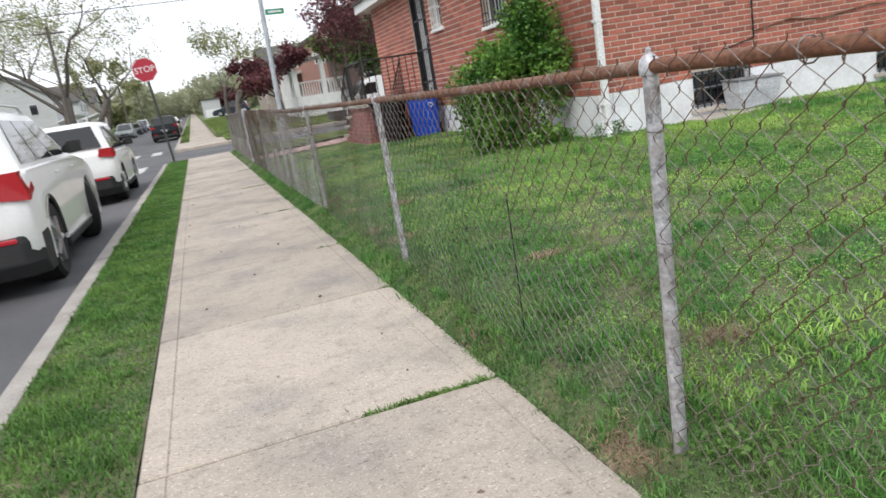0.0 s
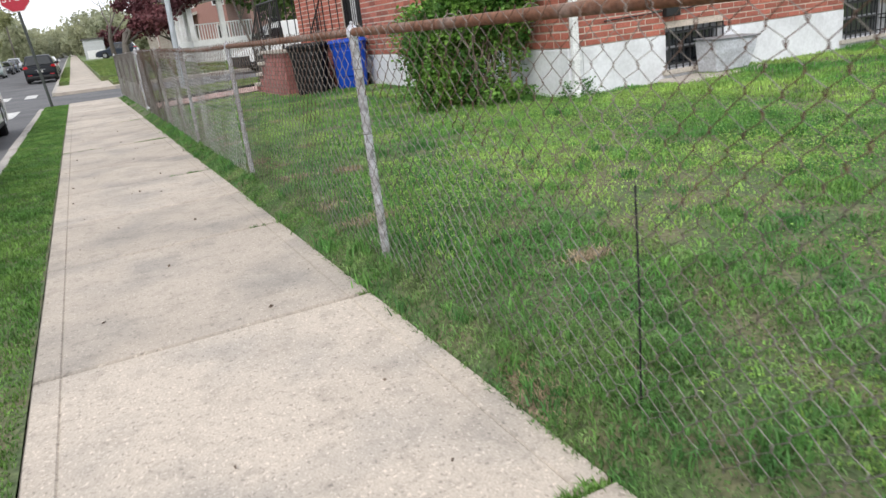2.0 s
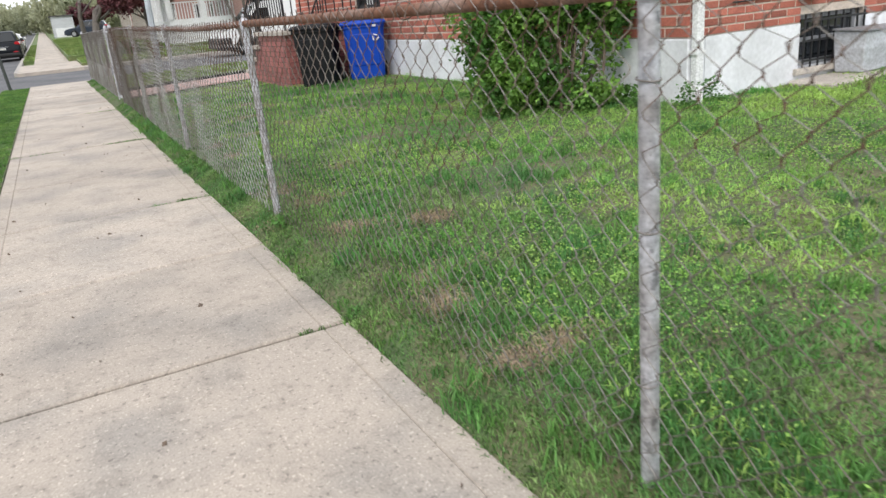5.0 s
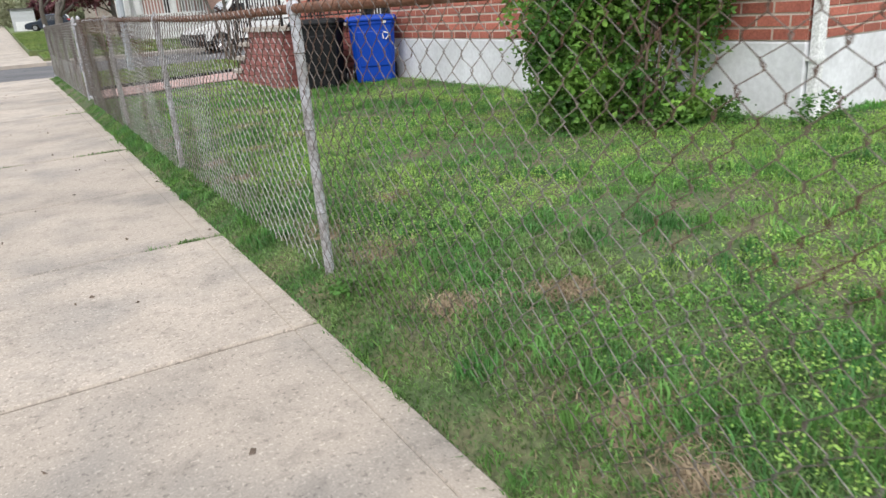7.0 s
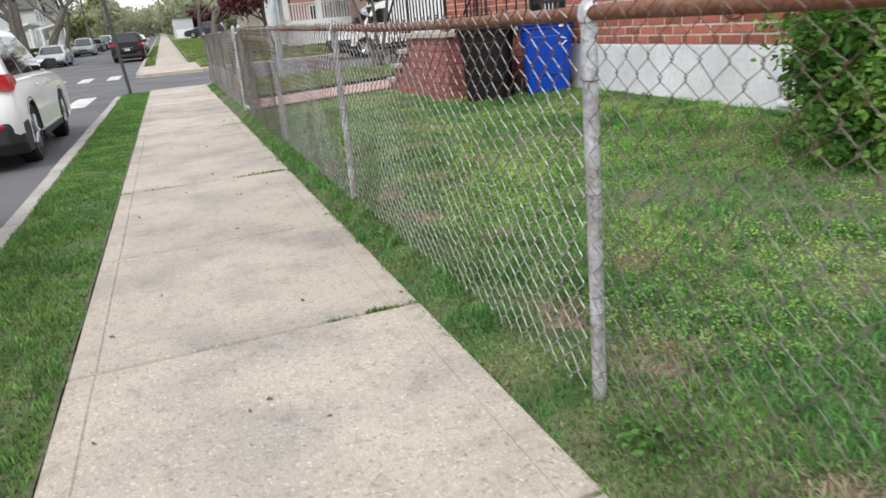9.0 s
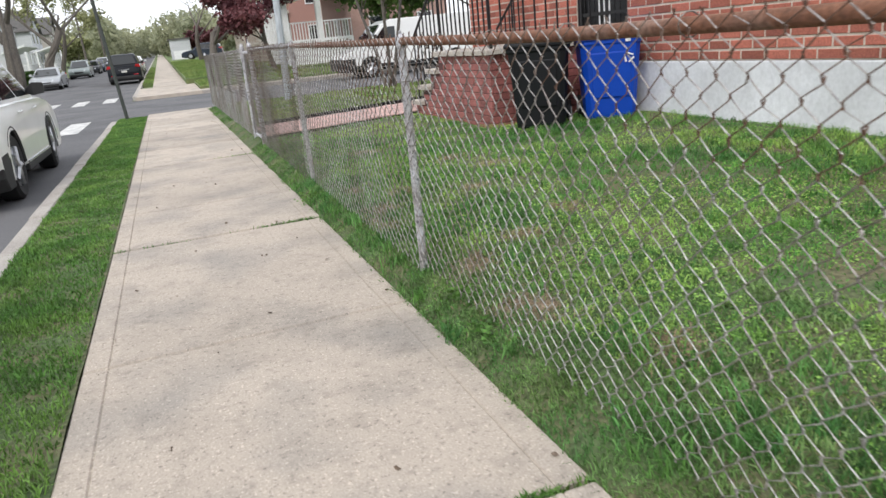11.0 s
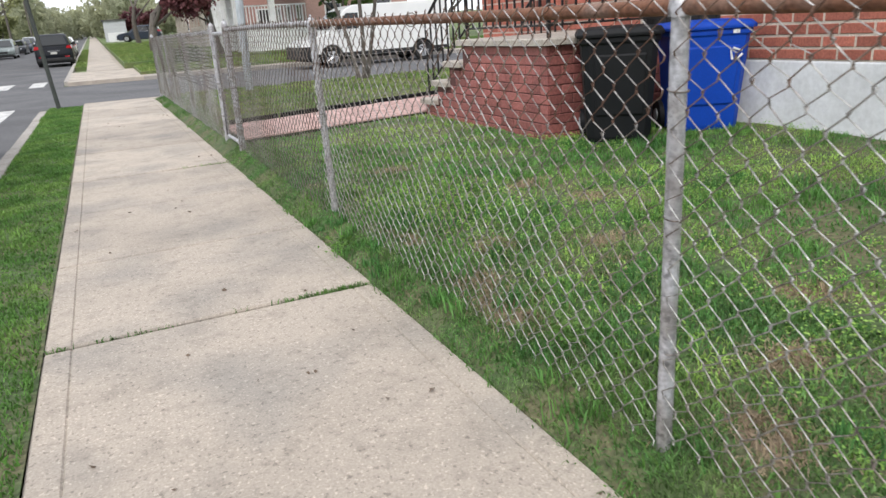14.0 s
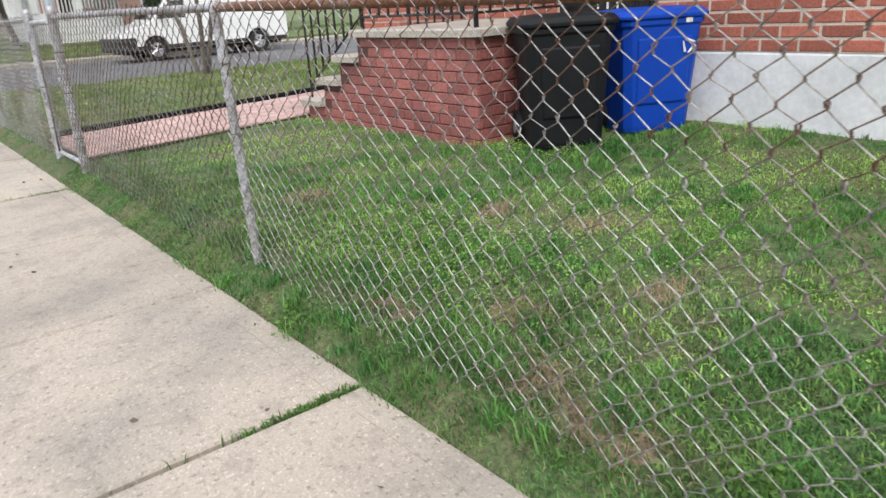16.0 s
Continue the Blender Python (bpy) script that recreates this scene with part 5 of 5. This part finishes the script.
def van():
    v = thing("work_van", "white high-roofed work van parked along the side street", "van", at=pose(5.6, 35.3, ROAD_Z))
    L, hw = 5.9, 1.0
    prof = [(0.0, 0.42), (0.02, 0.82), (0.2, 0.98), (1.0, 1.2), (1.12, 1.26), (1.75, 1.98), (2.1, 2.12), (L - 0.08, 2.16), (L, 2.0), (L, 0.4)]
    for wx in (4.75, 1.15):
        prof += [(wx + 0.44 * math.cos(math.pi * j / 8), 0.36 + 0.44 * math.sin(math.pi * j / 8)) for j in range(9)]
    part("body", Shape().loft([[(x, y, z) for x, z in prof] for y in (-hw, -hw + 0.06, hw - 0.06, hw)]), M_CAR_WHITE, v, bevel=0.03)
    part("underbody", Shape().box(0.2, L - 0.2, -hw + 0.25, hw - 0.25, 0.25, 0.7), M_CLADDING, v)
    for sg in (-1, 1):
        part("side_window", Shape().add([(1.3, sg * (hw + 0.004), 1.32), (2.25, sg * (hw + 0.004), 1.3), (2.25, sg * (hw + 0.004), 1.85), (1.8, sg * (hw + 0.004), 1.85)], [(0, 1, 2, 3)]), M_CARGLASS, v)
        part("door_mirror", Shape().box(1.35, 1.45, sg * hw if sg > 0 else -hw - 0.22, hw + 0.22 if sg > 0 else -hw, 1.3, 1.6), M_CLADDING, v, bevel=0.03)
        part("headlamp", Shape().box(-0.012, 0.2, min(sg * 0.6, sg * 0.97), max(sg * 0.6, sg * 0.97), 0.68, 0.86), M_LAMP, v, bevel=0.02)
        part("side_trim", Shape().box(0.1, L - 0.05, sg * hw if sg > 0 else -hw - 0.015, hw + 0.015 if sg > 0 else -hw, 0.38, 0.5), M_CLADDING, v)
        ty, rim = wheel_meshes(0.36, 0.24)
        for wx in (1.15, 4.75):
            wheel = part("wheel", ty, M_TYRE, v, smooth=True, at=pose(wx, sg * (hw - 0.1), 0.36, 0, 0, 90 * sg))
            part("rim", rim, M_GREYTIN, wheel, "steel rim")
    part("windscreen", Shape().add([(1.16, -0.9, 1.32), (1.16, 0.9, 1.32), (1.7, 0.85, 1.94), (1.7, -0.85, 1.94)], [(0, 1, 2, 3)]), M_CARGLASS, v, at=pose(-0.03, 0, 0.02))
    part("bumper", Shape().box(-0.06, 0.55, -hw - 0.014, hw + 0.014, 0.34, 0.78), M_CLADDING, v, bevel=0.03)
    return v


van()

# ---- street furniture ----
M_SIGN_RED = material("stop_sign_red", (0.42, 0.015, 0.04), 0.4, second=(0.32, 0.02, 0.03), scale=6, amount=0.4)
M_SIGN_GREEN = material("street_sign_green", (0.02, 0.26, 0.13), 0.4)
M_POLE = material("pale_painted_pole", (0.42, 0.46, 0.5), 0.8, second=(0.3, 0.33, 0.36), scale=3, fine=25, bump=0.3, stretch=(1, 1, 0.15))
M_SIGNPOST = material("dark_green_signpost", (0.045, 0.055, 0.05), 0.6, 0.3, second=(0.08, 0.08, 0.075), scale=6)

stop = thing("stop_sign", "red octagonal stop sign on a leaning dark post", "sign", at=pose(-1.87, 25.0, -0.02, 0, -4, 0))
part("post", Shape().loft([[(a, b, z) for a, b in ((-0.04, 0.0), (-0.015, -0.025), (0.015, -0.025), (0.04, 0.0), (0.02, 0.006), (-0.02, 0.006))] for z in (-0.3, 3.45)]), M_SIGNPOST, stop)
octagon = [(0.41 * math.cos(math.pi * (2 * j + 1) / 8), 0.41 * math.sin(math.pi * (2 * j + 1) / 8)) for j in range(8)]
plate = part("plate", Shape().loft([[(x * 0.94, y, 3.15 + z * 0.94) for x, z in octagon] for y in (-0.036, -0.03)]), M_SIGN_RED, stop, "red octagon plate")
part("rim", Shape().loft([[(x, y, 3.15 + z) for x, z in octagon] for y in (-0.03, -0.027)]), M_WHITE, plate, "white border")
word = bpy.data.curves.new("word", "FONT")
word.body, word.size, word.align_x, word.align_y, word.extrude = "STOP", 0.27, "CENTER", "CENTER", 0.002
word_ob = new("word", word)
word_mesh = bpy.data.meshes.new_from_object(word_ob.evaluated_get(bpy.context.evaluated_depsgraph_get()))
bpy.data.objects.remove(word_ob)
part("lettering", word_mesh, M_WHITE, plate, "white capital letters", at=pose(0, -0.04, 3.15, 90))

pole = thing("street_sign_pole", "pale blue-grey pole with a green street sign", "pole", at=pose(1.86, 24.5, 0.0, 0, 1.5, 0))
part("shaft", Shape().tube([(0, 0, -0.2), (0, 0, 4.0), (0.02, 0, 9.0)], [0.085, 0.078, 0.065], 14), M_POLE, pole, smooth=True)
part("street_sign", Shape().box(0.1, 0.72, -0.01, 0.01, 4.28, 4.46), M_SIGN_GREEN, pole, "green street name plate", bevel=0.004)
part("lettering_bar", Shape().box(0.18, 0.64, -0.013, -0.0105, 4.34, 4.4), M_WHITE, pole, "unreadable white name")

for x, y, h in ((-9.8, 60, 9.5), (-9.8, 112, 10), (-9.8, 148, 10), (-9.8, 185, 10)):
    p = thing("utility_pole", "weathered wooden utility pole with crossarm", "pole", "utility poles", at=pose(x, y, rise(y) - 0.1, 0, -1 if y > 100 else 1.5, 0))
    part("shaft", Shape().tube([(0, 0, -0.3), (0, 0, h)], [0.15, 0.1], 10), M_BARK, p, smooth=True)
    part("crossarm", Shape().box(-1.1, 1.1, -0.06, 0.06, h - 0.6, h - 0.48), M_BARK, p)
    for k in (-0.95, -0.4, 0.4, 0.95):
        part("insulator", Shape().tube([(k, 0, h - 0.48), (k, 0, h - 0.34)], 0.035, 8), M_GREYTIN, p)
wire = thing("overhead_wire", "thin black overhead wire crossing the street", "cable")
part("wire", Shape().tube([(-60 + 6 * k, 40, 7.4 - 0.0016 * (60 - 6 * k) + 0.0011 * (k - 10) ** 2 * 0.6) for k in range(21)], 0.02, 5), M_IRON, wire)

for k in range(5):
    for y0, y1 in ((24.4, 27.9), (38.6, 41.6)):
        x0 = -3.42 - k * 1.15
        if y0 < 30 and k == 1:
            continue
        structure("crossing_stripe", Shape().add([(x0, y0, ROAD_Z + 0.004 + rise(y0)), (x0 + 0.5, y0, ROAD_Z + 0.004 + rise(y0)), (x0 + 0.5, y1, ROAD_Z + 0.004 + rise(y1)), (x0, y1, ROAD_Z + 0.004 + rise(y1))], [(0, 1, 2, 3)]), M_PAINT, "worn white crossing stripe on asphalt", "road marking")

# ---- the far side of the crossing ----
def block(name, x0, x1, y0, y1, z, mat, label, category, drop=0.4):
    s = Shape()
    ys = [y0 + (y1 - y0) * k / 6 for k in range(7)]
    rings = [[(x0, y, z + rise(y)), (x1, y, z + rise(y)), (x1, y, z + rise(y) - drop), (x0, y, z + rise(y) - drop)] for y in ys]
    s.loft(rings)
    return structure(name, s, mat, label, category)


block("kerb", -2.24, -2.08, CROSS_1 + 1.2, 420, 0.0, M_KERB, "far concrete kerb", "kerb")
block("verge", -2.08, -1.5, 50, 420, 0.012, M_TURF, "far turf strip by the kerb", "lawn")
block("pavement", -2.08, 0.45, CROSS_1, 44.9, 0.004, M_CONCRETE, "pale corner footway across the side street", "pavement")
block("pavement", -1.5, 0.1, 44.9, 420, 0.006, M_CONCRETE, "far pale concrete footway", "pavement")
block("lawn", 0.45, 60, CROSS_1 + 1.6, 44.9, 0.1, M_TURF, "low green bank beyond the side street", "lawn")
block("lawn", 0.1, 60, 44.9, 420, 0.25, M_TURF, "green front banks along the far footway", "lawn", 0.6)
block("pavement", 0.45, 60, CROSS_1 + 0.2, CROSS_1 + 1.6, 0.003, M_CONCRETE, "footway along the side street", "pavement")
block("kerb", 0.45, 60, CROSS_1 - 0.1, CROSS_1 + 0.2, 0.0, M_KERB, "kerb along the side street", "kerb")
block("kerb", ROAD_FAR - 0.16, ROAD_FAR, -40, CROSS_0 - 0.2, 0.0, M_KERB, "opposite kerb", "kerb")
block("kerb", ROAD_FAR - 0.16, ROAD_FAR, CROSS_1 + 0.2, 420, 0.0, M_KERB, "opposite kerb", "kerb")
block("lawn", -80, ROAD_FAR - 0.16, -40, CROSS_0 - 0.2, 0.0, M_TURF, "opposite front lawns", "lawn")
block("lawn", -80, ROAD_FAR - 0.16, CROSS_1 + 0.2, 420, 0.0, M_TURF, "opposite front lawns", "lawn")
structure("pavement", Shape().box(-WALK_W, 0.35, 25.305, CROSS_0 - 0.16, -0.3, -0.004), M_CONCRETE, "corner slab at the side street", "pavement", 0.02)
structure("kerb", Shape().box(0.35, 60, CROSS_0 - 0.45, CROSS_0 - 0.16, -0.3, 0.0), M_KERB, "near kerb of the side street", "kerb", 0.02)
structure("lawn", Shape().box(14.0, 60, -10, CROSS_0 - 0.5, -0.2, 0.05), M_TURF, "neighbouring lawn", "lawn")
structure("lawn", Shape().box(0.0, 60, -60, -10.0, -0.2, 0.05), M_TURF, "lawn behind the start", "lawn")

sow("bank_grass", "shaggy green grass on the bank beyond the crossing", M_FIELD, 0.5, 9.0, 39.1, 44.8, 16000, lambda x, y: 0.1 + rise(y), 0.05, 0.14, 0.03, 51, False, 0.9)
sow("bank_grass", "shaggy green grass on the front banks", M_FIELD, 0.15, 6.0, 44.95, 100, 34000, lambda x, y: 0.25 + rise(y), 0.06, 0.16, 0.04, 52, False, 0.9)
sow("bank_grass", "ragged grass on the far kerb strip", M_FIELD, -2.06, -1.5, 50, 90, 7000, lambda x, y: 0.012 + rise(y), 0.05, 0.14, 0.03, 53, False, 0.9)
M_FAR_BRICK = material("weathered_far_brick", (0.33, 0.17, 0.145), 0.9, second=(0.38, 0.25, 0.22), scale=9, amount=0.6, stretch=(1, 1, 3))
M_SIDING = material("white_siding", (0.5, 0.52, 0.54), 0.7, second=(0.4, 0.41, 0.42), scale=0.6, stretch=(1, 1, 6))
M_PINK = material("pink_brick", (0.46, 0.3, 0.27), 0.9, second=(0.38, 0.24, 0.21), scale=6, amount=0.6, stretch=(1, 1, 3))
M_TAN = material("tan_siding", (0.36, 0.34, 0.31), 0.75, second=(0.28, 0.26, 0.24), scale=0.6)


def far_house(label, x0, x1, y0, y1, h, wall_mat, seed, roof_h=2.0, ridge="x", porch=None, face=-1, trim=None, column=0.08):
    """A house with storeys of windows, a pitched roof, and a porch on the street side."""
    z0, trim = rise((y0 + y1) / 2) + 0.05, trim or M_WHITE
    hs = thing("house", label, "house", "houses along the street")
    part("wall", Shape().box(x0, x1, y0, y1, z0 - 0.5, z0 + h), wall_mat, hs)
    o = 0.35
    if ridge == "x":
        ym = (y0 + y1) / 2
        rf = Shape().loft([[(x, y0 - o, z0 + h), (x, ym, z0 + h + roof_h), (x, y1 + o, z0 + h), (x, y1 + o, z0 + h - 0.15), (x, ym, z0 + h + roof_h - 0.2), (x, y0 - o, z0 + h - 0.15)] for x in (x0 - o, x1 + o)])
        gable = Shape().loft([[(x, y0, z0 + h), (x, (y0 + y1) / 2, z0 + h + roof_h - 0.25), (x, y1, z0 + h)] for x in (x0, x1)])
    else:
        xm = (x0 + x1) / 2
        rf = Shape().loft([[(x0 - o, y, z0 + h), (xm, y, z0 + h + roof_h), (x1 + o, y, z0 + h), (x1 + o, y, z0 + h - 0.15), (xm, y, z0 + h + roof_h - 0.2), (x0 - o, y, z0 + h - 0.15)] for y in (y0 - o, y1 + o)])
        gable = Shape().loft([[(x0, y, z0 + h), ((x0 + x1) / 2, y, z0 + h + roof_h - 0.25), (x1, y, z0 + h)] for y in (y0, y1)])
    part("roof", rf, M_ROOF, hs)
    part("gable", gable, wall_mat, hs)
    fx = x0 if face < 0 else x1
    floors = 2 if h > 4.5 else 1
    for f_ in range(floors):
        for k in range(3):
            y = y0 + (y1 - y0) * (k + 0.5) / 3
            z = z0 + 1.1 + 2.7 * f_
            w = part("window", Shape().box(min(fx, fx + face * 0.06), max(fx, fx + face * 0.06), y - 0.5, y + 0.5, z, z + 1.3), M_WHITE, hs)
            part("pane", Shape().box(min(fx + face * 0.06, fx + face * 0.07), max(fx + face * 0.06, fx + face * 0.07), y - 0.42, y + 0.42, z + 0.08, z + 1.22), M_GLASS, w)
        for k in range(2):
            x = x0 + (x1 - x0) * (k + 0.5) / 2
            z = z0 + 1.1 + 2.7 * f_
            w = part("window", Shape().box(x - 0.45, x + 0.45, y0 - 0.06, y0, z, z + 1.3), M_WHITE, hs)
            part("pane", Shape().box(x - 0.38, x + 0.38, y0 - 0.07, y0 - 0.06, z + 0.08, z + 1.22), M_GLASS, w)
    if porch:
        depth, pz = porch
        px0, px1 = (fx + face * depth, fx) if face < 0 else (fx, fx + face * depth)
        part("porch_deck", Shape().box(px0, px1, y0, y1, z0 - 0.4, z0 + pz), trim, hs)
        part("porch_roof", Shape().loft([[(px0 - 0.2, y, z0 + pz + 2.3), (px1, y, z0 + pz + 2.9), (px1, y, z0 + pz + 2.7), (px0 - 0.2, y, z0 + pz + 2.12)] for y in (y0 - 0.2, y1 + 0.2)]), trim, hs)
        ex = px0 + 0.1 if face < 0 else px1 - 0.1
        for k in range(5):
            y = y0 + 0.1 + (y1 - y0 - 0.2) * k / 4
            part("porch_post", Shape().box(ex - column, ex + column, y - column, y + column, z0 + pz, z0 + pz + 2.2), trim, hs)
        for x in (ex + (px1 - px0) * 0.5,):
            part("porch_post", Shape().box(x - column, x + column, y0 + 0.02, y0 + 0.02 + 2 * column, z0 + pz, z0 + pz + 2.3), trim, hs)
        part("porch_rail", Shape().box(ex - 0.03, ex + 0.03, y0 + 0.1, y1 - 0.1, z0 + pz + 0.85, z0 + pz + 0.92), trim, hs)
        part("porch_rail", Shape().box(px0 + 0.1, px1, y0 + 0.06, y0 + 0.12, z0 + pz + 0.85, z0 + pz + 0.92), trim, hs)
        for k in range(int((px1 - px0) / 0.16)):
            x = px0 + 0.15 + k * 0.16
            part("baluster", Shape().box(x - 0.025, x + 0.025, y0 + 0.07, y0 + 0.11, z0 + pz, z0 + pz + 0.85), trim, hs)
        for k in range(int((y1 - y0) / 0.2)):
            y = y0 + 0.15 + k * 0.2
            part("baluster", Shape().box(ex - 0.025, ex + 0.025, y - 0.025, y + 0.025, z0 + pz, z0 + pz + 0.85), trim, hs)
    return hs


far_house("red brick house with a white railed porch", 9.3, 15, 46.6, 54, 6.4, M_PINK, 1, 1.8, "y", (3.7, 1.45), -1, None, 0.15)
far_house("brick row house with porch columns", 8.2, 15, 60, 67, 5.2, M_FAR_BRICK, 2, 1.8, "y", (2.4, 0.6), -1, M_SLAB)
far_house("brick row house under dark trees", 8.2, 15, 70, 77, 5.2, M_FAR_BRICK, 3, 1.8, "y", (2.4, 0.6), -1, M_SLAB)
far_house("brick house farther up the street", 7.6, 14, 82, 90, 5.4, M_FAR_BRICK, 4, 2.0, "x")
far_house("white gabled two-storey house", -24, -15.5, 92, 101, 5.6, M_SIDING, 5, 3.0, "y", (2.0, 0.5), 1)
far_house("white sided house behind street trees", -24, -15.5, 112, 120, 5.4, M_SIDING, 6, 2.6, "x", (2.0, 0.5), 1)
far_house("pale gabled house far up the street", -24, -15.5, 130, 138, 5.4, M_TAN, 7, 2.6, "x", None, 1)
far_house("low pale house behind the street trees", -26, -17.5, 64, 73, 3.8, M_TAN, 8, 2.6, "x", None, 1)
far_house("grey-brown house behind the large street tree", -27, -18, 46, 55, 3.6, M_TAN, 9, 2.6, "x", None, 1)
far_house("pale house opposite the walk", -26, -17, 2, 12, 5.4, M_TAN, 10, 2.6, "x", None, 1)

shed = thing("white_garage", "small plain white garage at the street end", "garage")
part("wall", Shape().box(0.7, 3.4, 116, 120, 0.6, 4.2), M_SIDING, shed)
part("roof", Shape().box(0.5, 3.6, 115.8, 120.2, 4.2, 4.35), M_ROOF, shed)
part("door", Shape().box(1.0, 3.1, 115.95, 116, 1.2, 2.7), M_WHITE, shed)

# ---- pieces: slabs, kerb sections, pavers, bricks ----
for a, b in zip(JOINTS, JOINTS[1:]):
    ga, gb = (0.013 if any(abs(v - w) < 0.01 for w in (1.76, 5.21, 7.97, 11.62, 15.75, 17.6)) else 0.0095 for v in (a, b))
    zs = random.uniform(-0.003, 0.003)
    section = [(-WALK_W, -0.1), (-WALK_W, -0.01), (-WALK_W + 0.01, 0.0), (-WALK_W + 0.1, 0.0), (-WALK_W + 0.106, -0.006), (-WALK_W + 0.112, 0.0), (-0.112, 0.0), (-0.106, -0.006), (-0.1, 0.0), (-0.01, 0.0), (0.0, -0.01), (0.0, -0.1)]
    part("slab", Shape().loft([[(x, y, z if z < -0.05 else z + zs - drop) for x, z in section] for y, drop in ((a + ga, 0.009), (a + ga + 0.007, 0.0), (b - gb - 0.007, 0.0), (b - gb, 0.009))]), M_CONCRETE, walkway)

rng = np.random.default_rng(200)
litter = np.stack([rng.uniform(-1.4, -0.02, 90), rng.uniform(-0.5, 24, 90), np.full(90, 0.006)], 1)
tagged(part("leaf_litter", leaf_mesh("leaf_litter", litter, 0.016, rng, 0.9), M_TWIG), "tiny dry crumbs of leaf on the footway", "litter", "", "stuff")

y = -10.0
while y < 23.6:
    n = random.uniform(1.5, 2.6)
    part("kerbstone", Shape().chamfer(KERB_OUT, KERB_IN, y + 0.006, y + n - 0.006, -0.3, random.uniform(-0.012, 0.006), 0.02), M_KERB, kerb)
    y += n
paver = Shape().chamfer(-0.098, 0.098, -0.048, 0.048, -0.04, 0.02, 0.006).mesh("paver")
paver.materials.append(M_PATH)
for i in range(17):
    for j in range(14):
        if (i * 14 + j) < 300:
            part("paver", paver, M_PATH, garden_path, at=pose(0.36 + i * 0.2 + random.uniform(-0.002, 0.002), 16.36 + j * 0.101, path_z(0.36 + i * 0.2) - 0.002 + random.uniform(-0.003, 0.003), 0, -1.8, 0))


def brick_mesh(name, length, height, depth, axis, mat):
    c = 0.004
    s = Shape()
    hl, hh = length / 2, height / 2
    if axis == "x":
        rings = [[(d, y, z) for y, z in ((-hl + k, -hh + k), (hl - k, -hh + k), (hl - k, hh - k), (-hl + k, hh - k))] for d, k in ((0.02, 0), (c - depth, 0), (-depth, c))]
    else:
        rings = [[(x, d, z) for x, z in ((-hl + k, -hh + k), (hl - k, -hh + k), (hl - k, hh - k), (-hl + k, hh - k))] for d, k in ((0.02, 0), (c - depth, 0), (-depth, c))]
    s.loft(rings)
    me = s.mesh(name)
    me.materials.append(mat)
    return me


def lay_bricks(parent, axis, u0, u1, z0, z1, holes, keep, mat, mat_joined, length=BRICK_L, course=COURSE, plane=0.0, top=None, joint=0.016):
    """Running bond over a wall. Whole bricks inside the stretch keep() become parts, the rest one joined mesh."""
    whole = brick_mesh("brick", length - joint, course - joint, 0.007, axis, mat)
    rest = Shape()
    row = 0
    z = z0
    count = 0
    while z < z1 - 0.03:
        u = u0 - (length / 2 if row % 2 else 0)
        h = min(course, z1 - z)
        while u < u1:
            a, b = max(u, u0), min(u + length, u1)
            limit = top(a, b) if top else z1
            for hole in holes:
                if hole[2] - 0.04 < z + h / 2 < hole[3] + 0.04:
                    if hole[0] < b and a < hole[0]:
                        b = hole[0]
                    elif a < hole[1] < b:
                        a = hole[1]
                    elif hole[0] <= a and b <= hole[1]:
                        b = a
            if b - a > 0.05 and z + h <= limit + 0.01:
                uc, zc = (a + b) / 2, z + h / 2
                push = random.uniform(-0.0015, 0.0015)
                if count < 290 and b - a > length - 0.01 and h > course - 0.005 and keep(uc, zc):
                    place = pose(plane + 0.012 + push, uc, zc) if axis == "x" else pose(uc, plane + 0.012 + push, zc)
                    part("brick", whole, mat, parent, at=place)
                    count += 1
                else:
                    k, d0, d1 = joint / 2, plane + 0.005 + push, plane + 0.03
                    if axis == "x":
                        rest.box(d0, d1, a + k, b - k, z + k, z + h - k)
                    else:
                        rest.box(a + k, b - k, d0, d1, z + k, z + h - k)
            u += length
        z += course
        row += 1
    tagged(part("brickwork", rest, mat_joined, parent), kind="stuff")


lay_bricks(side_wall, "x", HOUSE_Y0, HOUSE_Y1, SILL_Z, EAVE_Z, SIDE_HOLES, lambda u, z: 8.5 < u < 13.4 and z < 1.45, M_BRICK, M_BRICK_WALL, plane=HOUSE_X, joint=0.02)
lay_bricks(back_wall, "y", HOUSE_X + 0.031, HOUSE_X1, SILL_Z, EAVE_Z, BACK_HOLES, lambda u, z: u < 8.5 and z < 1.7, M_BRICK, M_BRICK_WALL, 0.215, 0.069, plane=HOUSE_Y0, joint=0.014)


def stair_top(a, b):
    if b <= ST_Y1 + 0.02:
        return ST_Z - 0.06
    k = math.ceil((b - 0.02 - ST_Y1) / TREAD)
    return ST_Z - k * RISE - 0.06 if k < 4 else 0.0


M_STOOP_JOINED = material("painted_stoop_brick_joined", (0.27, 0.095, 0.088), 0.62, second=(0.35, 0.12, 0.105), scale=2.2, amount=0.7, fine=50, bump=0.2, vary=0.22, island=True)
lay_bricks(stoop_core, "x", ST_Y0, ST_Y1 + 3 * TREAD, 0.12, ST_Z - 0.06, [], lambda u, z: True, M_STOOP_BRICK, M_STOOP_JOINED, 0.235, 0.0815, ST_X0, stair_top, 0.009)
lay_bricks(stoop_core, "y", ST_X0 + 0.031, HOUSE_X - 0.01, 0.12, ST_Z - 0.06, [], lambda u, z: True, M_STOOP_BRICK, M_STOOP_JOINED, 0.235, 0.0815, ST_Y0, None, 0.009)
